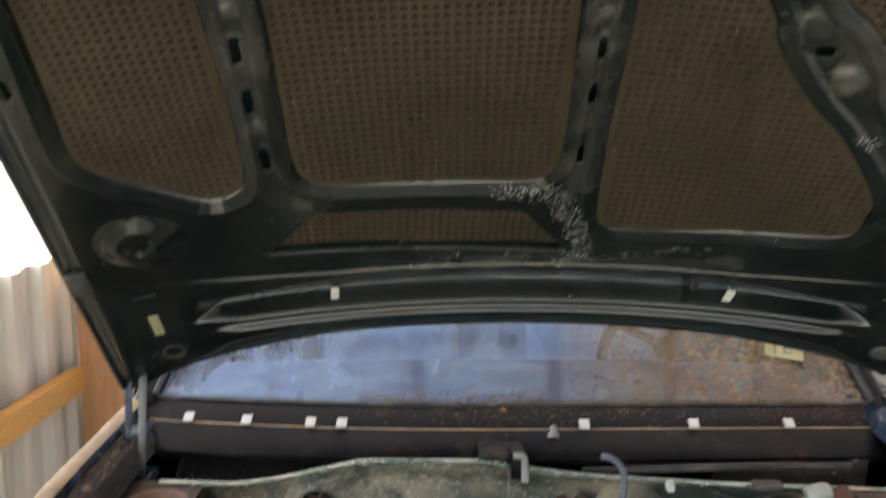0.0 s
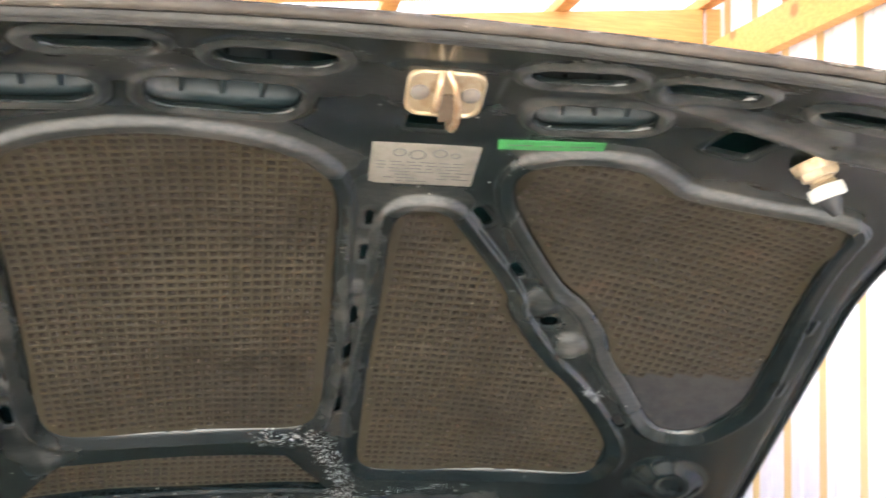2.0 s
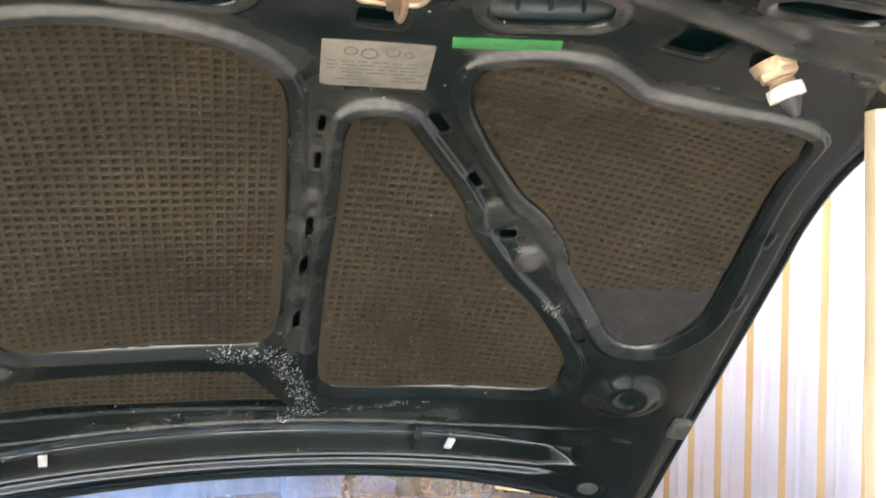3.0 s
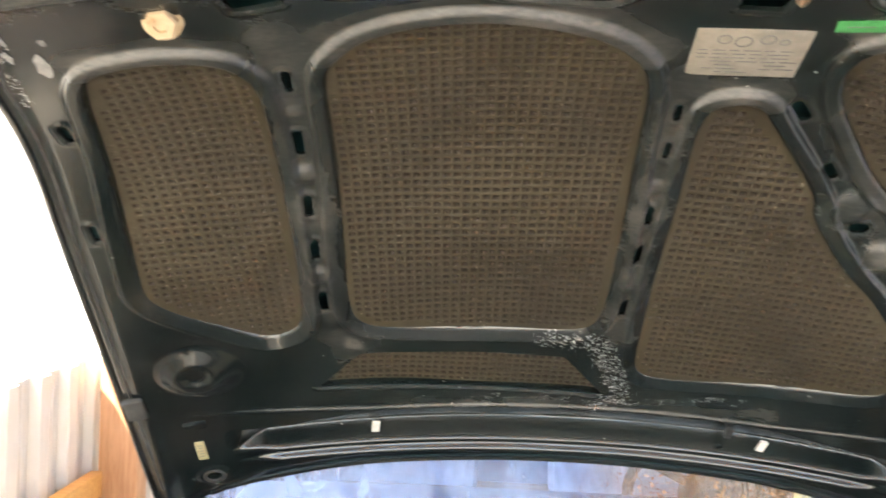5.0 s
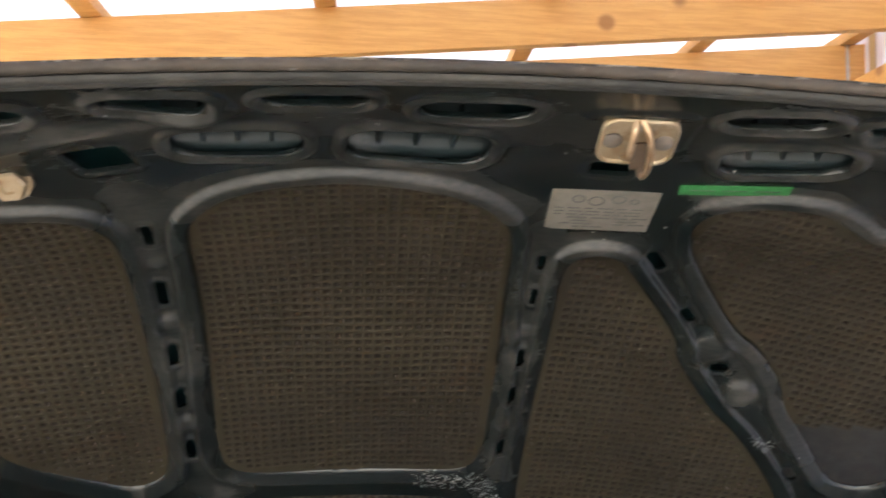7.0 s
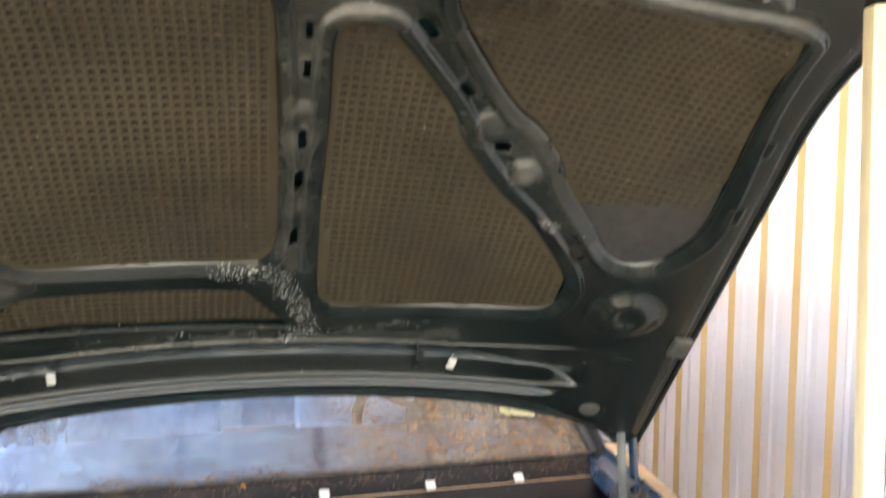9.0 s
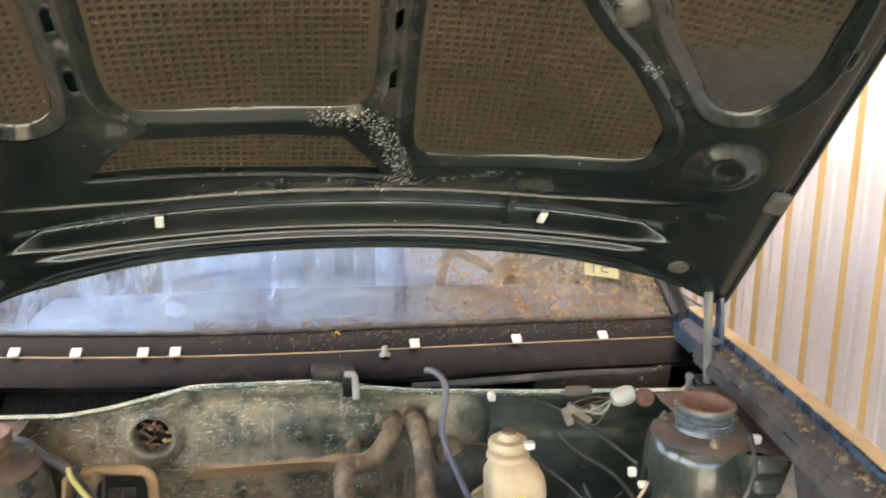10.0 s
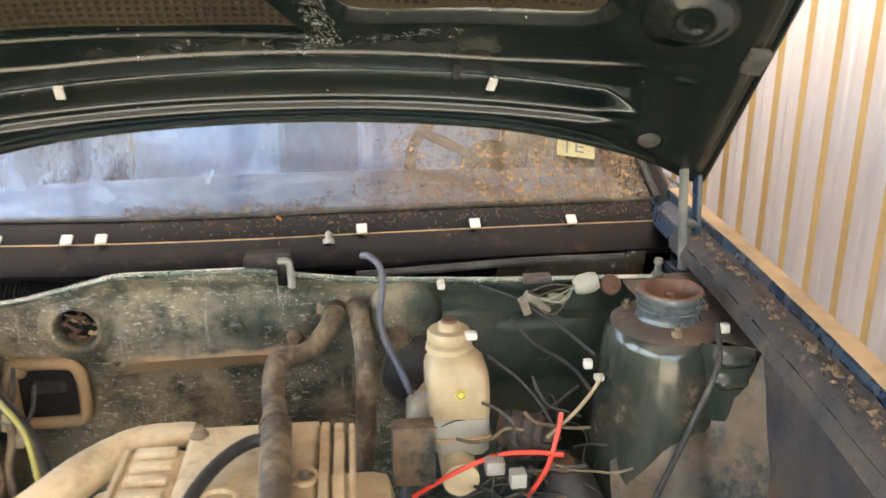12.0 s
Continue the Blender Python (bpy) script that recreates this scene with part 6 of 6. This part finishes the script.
def engine():
    e = thing("engine", (-.05, .95, .3), "dirty cream cast aluminium engine top with dark hose stubs", "engine")
    part("cylinder_head", box((-.06, .90, .55), (.40, .34, .32), .03), "alu", e)
    bm = box((-.040, .955, .745), (.168, .235, .07), .010, None, None, 3)
    bm = box((-.040, 1.068, .772), (.168, .014, .018), .005, None, bm)
    cov = part("valve_cover", bm, "alu", e, "tan dusted valve cover")
    fin = part("finned_block", box((-.160, .94, .742), (.076, .19, .066), .008, None, None, 3), "alu", e, "cast block with cooling fins")
    part("block_rim", box((-.195, .94, .772), (.008, .19, .016), .003), "alu", fin)
    for k in range(6):
        part("fin", box((-.157, .87 + .030 * k, .779), (.052, .017, .012), .005), "alu", fin)
    for x, w in ((.052, .012), (.070, .014), (.086, .008)):
        part("cover_rib", box((x, .96, .765 - .12 * (x - .05)), (w, .20, .045), .004), "alu", cov)
    part("pressed_ring", lathe([(.012, .781), (.013, .785), (.017, .785), (.018, .780)], Matrix.Translation((.029, .943, 0)), 24), "alu", cov)
    part("cover_bolt", lathe([(0, .788), (.006, .788), (.007, .780)], Matrix.Translation((.029, .943, 0)), 10), "dusty", cov)
    part("pressed_ring", lathe([(.020, .780), (.022, .7845), (.027, .7845), (.029, .779)], Matrix.Translation((-.068, .905, 0)), 24), "alu", cov)
    part("cover_bolt", lathe([(0, .792), (.007, .792), (.008, .784), (.012, .783), (.012, .776)], Matrix.Translation((-.110, 1.055, 0)), 12), "dusty", cov)
    part("manifold_pipe", tube([(-.30, .97, .735), (-.246, 1.022, .757), (-.199, 1.066, .765), (-.15, 1.078, .768), (-.118, 1.08, .77)], (.030, .014), None, 16, 8, .06), "alu", e, "tapered pipe under tan dust")
    slv = part("coolant_sleeve", tube([(-.012, 1.05, .795), (-.008, 1.02, .800), (-.004, .96, .801), (0, .90, .80), (.002, .85, .79)], .0195, None, 18, 8, .03), "hose", e, "thick dark coolant hose end")
    part("hose_clamp", tube([(-.0105, 1.036, .798), (-.0095, 1.028, .799)], .0212, None, 18, 2), "hose", slv)
    part("breather_hose", tube([(-.012, 1.005, .800), (-.04, 1.002, .797), (-.066, .975, .795), (-.085, .93, .795), (-.098, .88, .79), (-.10, .82, .77)], .0085, None, 12, 10), "rubber", e, "dark curved breather hose")
    part("bracket", box((.167, 1.06, .732), (.058, .03, .09), .005), "wing", e, "dusty brown metal block beside the hoses")
    # no hole is cut: a dark disc paints its shaded inside
    part("bracket_hole", lathe([(0, .002), (.006, .002), (.006, 0)], Matrix.Translation((.18, 1.044, .70)) @ Matrix.Rotation(radians(90), 4, "X"), 12), "dark", e)


engine()


def wires():
    rng = random.Random(11)
    for pts, r, mm, lab in (
        ([(.165, 1.06, .66), (.22, 1.05, .70), (.28, 1.05, .724), (.33, 1.055, .722), (.372, 1.05, .718)], .0035, "red", "bright red loose wire over the engine"),
        ([(.325, 1.05, .655), (.35, 1.05, .70), (.365, 1.06, .745), (.372, 1.07, .772)], .0035, "red", "bright red loose wire over the engine"),
        ([(.36, 1.10, .715), (.40, 1.11, .745), (.43, 1.12, .775), (.442, 1.12, .80)], .0028, "tankw", "cream coloured wire beside the tower"),
        ([(.29, 1.2, .80), (.33, 1.17, .775), (.36, 1.14, .745), (.38, 1.10, .71)], .0024, "rubber", "thin dark wire beside the reservoir"),
        ([(.35, 1.33, .80), (.38, 1.3, .77), (.44, 1.25, .74), (.47, 1.18, .70)], .004, "rubber", "thin black wire along the bulkhead"),
        ([(.30, 1.36, .85), (.36, 1.34, .83), (.42, 1.30, .80), (.455, 1.2, .79)], .003, "rubber", "thin black wire along the bulkhead"),
        ([(.603, 1.115, .872), (.592, 1.075, .83), (.560, 1.062, .755), (.528, 1.058, .675), (.49, 1.05, .59)], .0042, "rubber", "black cable across the tower"),
        ([(-.46, 1.2, .70), (-.42, 1.18, .66), (-.43, 1.12, .60), (-.40, 1.05, .55)], .006, "hose", "dusty dark wire beside the tower"),
        ([(-.50, 1.2, .74), (-.47, 1.15, .68), (-.47, 1.1, .6)], .008, "hose", "dusty dark wire beside the tower"),
    ):
        w = thing("wire", tuple(pts[-1]), lab, "wire")
        part("strand", tube(pts, r, None, 8, 8), mm, w)
    for k in range(38):
        a = Vector((rng.uniform(.24, .43), rng.uniform(1.02, 1.16), rng.uniform(.62, .74)))
        pts = [a]
        d = Vector((rng.uniform(-1, 1), rng.uniform(-.3, .3), rng.uniform(-.6, .5)))
        for q in range(4):
            d = (d + Vector((rng.uniform(-.7, .7), rng.uniform(-.5, .5), rng.uniform(-.6, .4)))).normalized()
            pts.append(pts[-1] + d * .026)
        w = thing("loose_wire", tuple(pts[-1]), "thin dusty wire in a tangle over the engine", "wire", "tangle of wires")
        part("strand", tube(pts, rng.choice((.0013, .0018, .0025)), None, 6, 5), rng.choice(("rubber", "rubber", "hose")), w)
    for c, sz, mm, lab in (((.437, 1.175, .790), (.013, .012, .014), "white", "white plastic wire connector, loose"), ((.622, 1.13, .858), (.013, .012, .014), "white", "white plastic wire connector, loose"), ((.452, 1.165, .772), (.015, .012, .009), "white", "white plastic wire connector, loose"), ((.275, 1.04, .715), (.026, .02, .02), "dull", "pale metal connector block among wires"), ((.305, 1.03, .70), (.022, .02, .022), "tankb", "white plastic wire connector, loose"), ((.395, 1.345, .864), (.046, .022, .012), "wingside", "dull grey relay on the bulkhead"), ((.235, 1.34, .862), (.012, .02, .012), "white", "white plastic wire connector, loose"), ((-.46, 1.16, .72), (.02, .02, .03), "dusty", "tan dusted connector below the tower"), ((-.44, 1.13, .66), (.03, .03, .05), "dusty", "tan dusted connector below the tower")):
        o = part("connector", box(c, sz, .003), mm, None)
        tagged(o, lab, "connector")
    b = thing("bulb_holder", (.46, 1.34, .85), "white bulb holder with loose pale wires", "bulb holder")
    part("holder", lathe([(0, .03), (.014, .03), (.018, .02), (.018, 0), (.012, -.012), (0, -.012)], Matrix.Translation((.466, 1.335, .852)) @ Matrix.Rotation(radians(75), 4, "Y") @ Matrix.Scale(.95, 4), 18), "tankb", b)
    for k in range(7):
        a = Vector((.385 + rng.uniform(-.01, .02), 1.33, .836 + rng.uniform(-.012, .012)))
        part("loose_wire", tube([a, a + Vector((.035, -.012 + rng.uniform(-.01, .01), rng.uniform(-.016, .022))), Vector((.455, 1.335, .850))], .0013, None, 5, 5), "palewire" if k % 2 else "hose", b)
    for x, z, a in ((.385, .835, .5), (.402, .822, .9), (.425, .833, .3), (.372, .822, 1.2)):
        part("plug_block", box(None, (.030, .016, .014), .003, Matrix.Translation((x, 1.330, z)) @ Matrix.Rotation(a, 4, "Y")), "oldbolt", b, "grey plastic plug")
    part("rusty_disc", lathe([(0, .006), (.016, .005), (.018, 0)], Matrix.Translation((.520, 1.345, .846)) @ Matrix.Rotation(radians(60), 4, "X"), 20), "rust", b, "rusty round cap")
    p = thing("stop_screw", (.585, 1.308, .85), "small upright stop screw with a rubber button", "screw")
    part("screw", lathe([(.018, .845), (.016, .852), (.006, .856), (.006, .872), (.010, .873), (.010, .878), (.006, .88), (.005, .893), (.008, .895), (.006, .903), (0, .904)], Matrix.Translation((.585, 1.308, 0)), 14), "hingegrey", p)
    part("foot", box((.585, 1.30, .843), (.05, .05, .012), .003), "rust", p)


wires()

top = Vector([float(v) for v in on_hood(.580, .925, .004)])
foot = Vector((.612, .70, .925))
axis = (top - foot)
m = Matrix.Translation((top + foot) / 2) @ axis.to_track_quat("Z", "Y").to_matrix().to_4x4() @ Matrix.Rotation(radians(-41), 4, "Z")
tagged(part("wooden_prop", box(None, (.027, .02, axis.length), .0015, m), "prop"), "pale wooden batten propping the hood on the wing", "batten")
for x, y, z, a in ((-.088, 1.537, .944, .4), (-.03, 1.51, .934, 1.3)):
    m = Matrix.Translation((x, y, z)) @ Matrix.Rotation(a, 4, "Z") @ Matrix.Rotation(.5, 4, "X")
    lf = [(0.010 * math.cos(t) * (1 + .3 * math.cos(3 * t)), .006 * math.sin(t)) for t in (2 * math.pi * k / 14 for k in range(14))]
    tagged(part("dry_leaf", prism(lf, .0012, m), "leaf"), "small dry orange leaf on the scuttle", "leaf")


def scatter_chaff():
    rng = random.Random(21)
    bm = bmesh.new()
    rake = radians(33)
    for k in range(2600):
        x = rng.uniform(-.3, .68) if k % 3 else rng.uniform(-.1, .66)
        v = abs(rng.gauss(0, .05)) if k % 2 else rng.uniform(0, .35) * (x > .08)
        if x < .05:
            v = abs(rng.gauss(0, .015))
        p = Vector((x * (1 - .14 * v), base_y(x) + v * math.cos(rake), base_z(x) + v * math.sin(rake) + .035 * v * (1 - v / .74) + .002))
        if k % 5 == 0:
            p = Vector((x, base_y(x) - abs(rng.gauss(0, .028)), base_z(x) - .012))
            p.z = base_z(x) + float(np.interp(p.y - base_y(x), (-.112, -.075, -.058, -.02, 0), (-.048, -.030, -.022, -.006, 0))) + .002
        a = rng.uniform(0, 6.28)
        d = Vector((math.cos(a), math.sin(a) * math.cos(rake), math.sin(a) * math.sin(rake))) * rng.uniform(.0010, .0034)
        n = Vector((0, -math.sin(rake), math.cos(rake)))
        w = d.cross(n).normalized() * rng.uniform(.0003, .0008)
        vs = [bm.verts.new(q) for q in (p - d - w, p + d - w, p + d + w, p - d + w, p - d + n * .001, p + d + n * .001)]
        for f in ((0, 1, 5, 4), (2, 3, 4, 5), (0, 4, 3), (1, 2, 5)):
            bm.faces.new([vs[i] for i in f])
    o = part("chaff", bm, "chaff", None, "", False)
    tagged(o, "straw coloured chaff blown over glass and scuttle", "chaff", "", "stuff")


scatter_chaff()


def scatter_grit(sg):
    """Crumbs of dirt and flaked sealant lying along the gutter of a wing."""
    rng = random.Random(31 + sg)
    bm = bmesh.new()
    for k in range(300):
        y = rng.uniform(.45, 1.42)
        dx = rng.gauss(-.014, .009)
        if not -.033 < dx < .002:
            continue
        c = Vector((sg * (rail_x(y) + dx), y, .9135 - .05 * max(0, .6 - y)))
        r = rng.uniform(.0012, .0042) if k % 9 else rng.uniform(.004, .007)
        top = bm.verts.new(c + Vector((0, 0, r * .8)))
        ring = [bm.verts.new(c + Vector((r * rng.uniform(.6, 1.3) * math.cos(a), r * rng.uniform(.8, 2.0) * math.sin(a), -.001))) for a in (0, 1.2, 2.5, 3.7, 5.0)]
        for a, b in zip(ring, ring[1:] + ring[:1]):
            bm.faces.new((a, b, top))
    tagged(part("grit", bm, "grit", None, "", False), "brown and tan grit lying along the wing gutter", "grit", "", "stuff")


for sg in (1, -1):
    scatter_grit(sg)
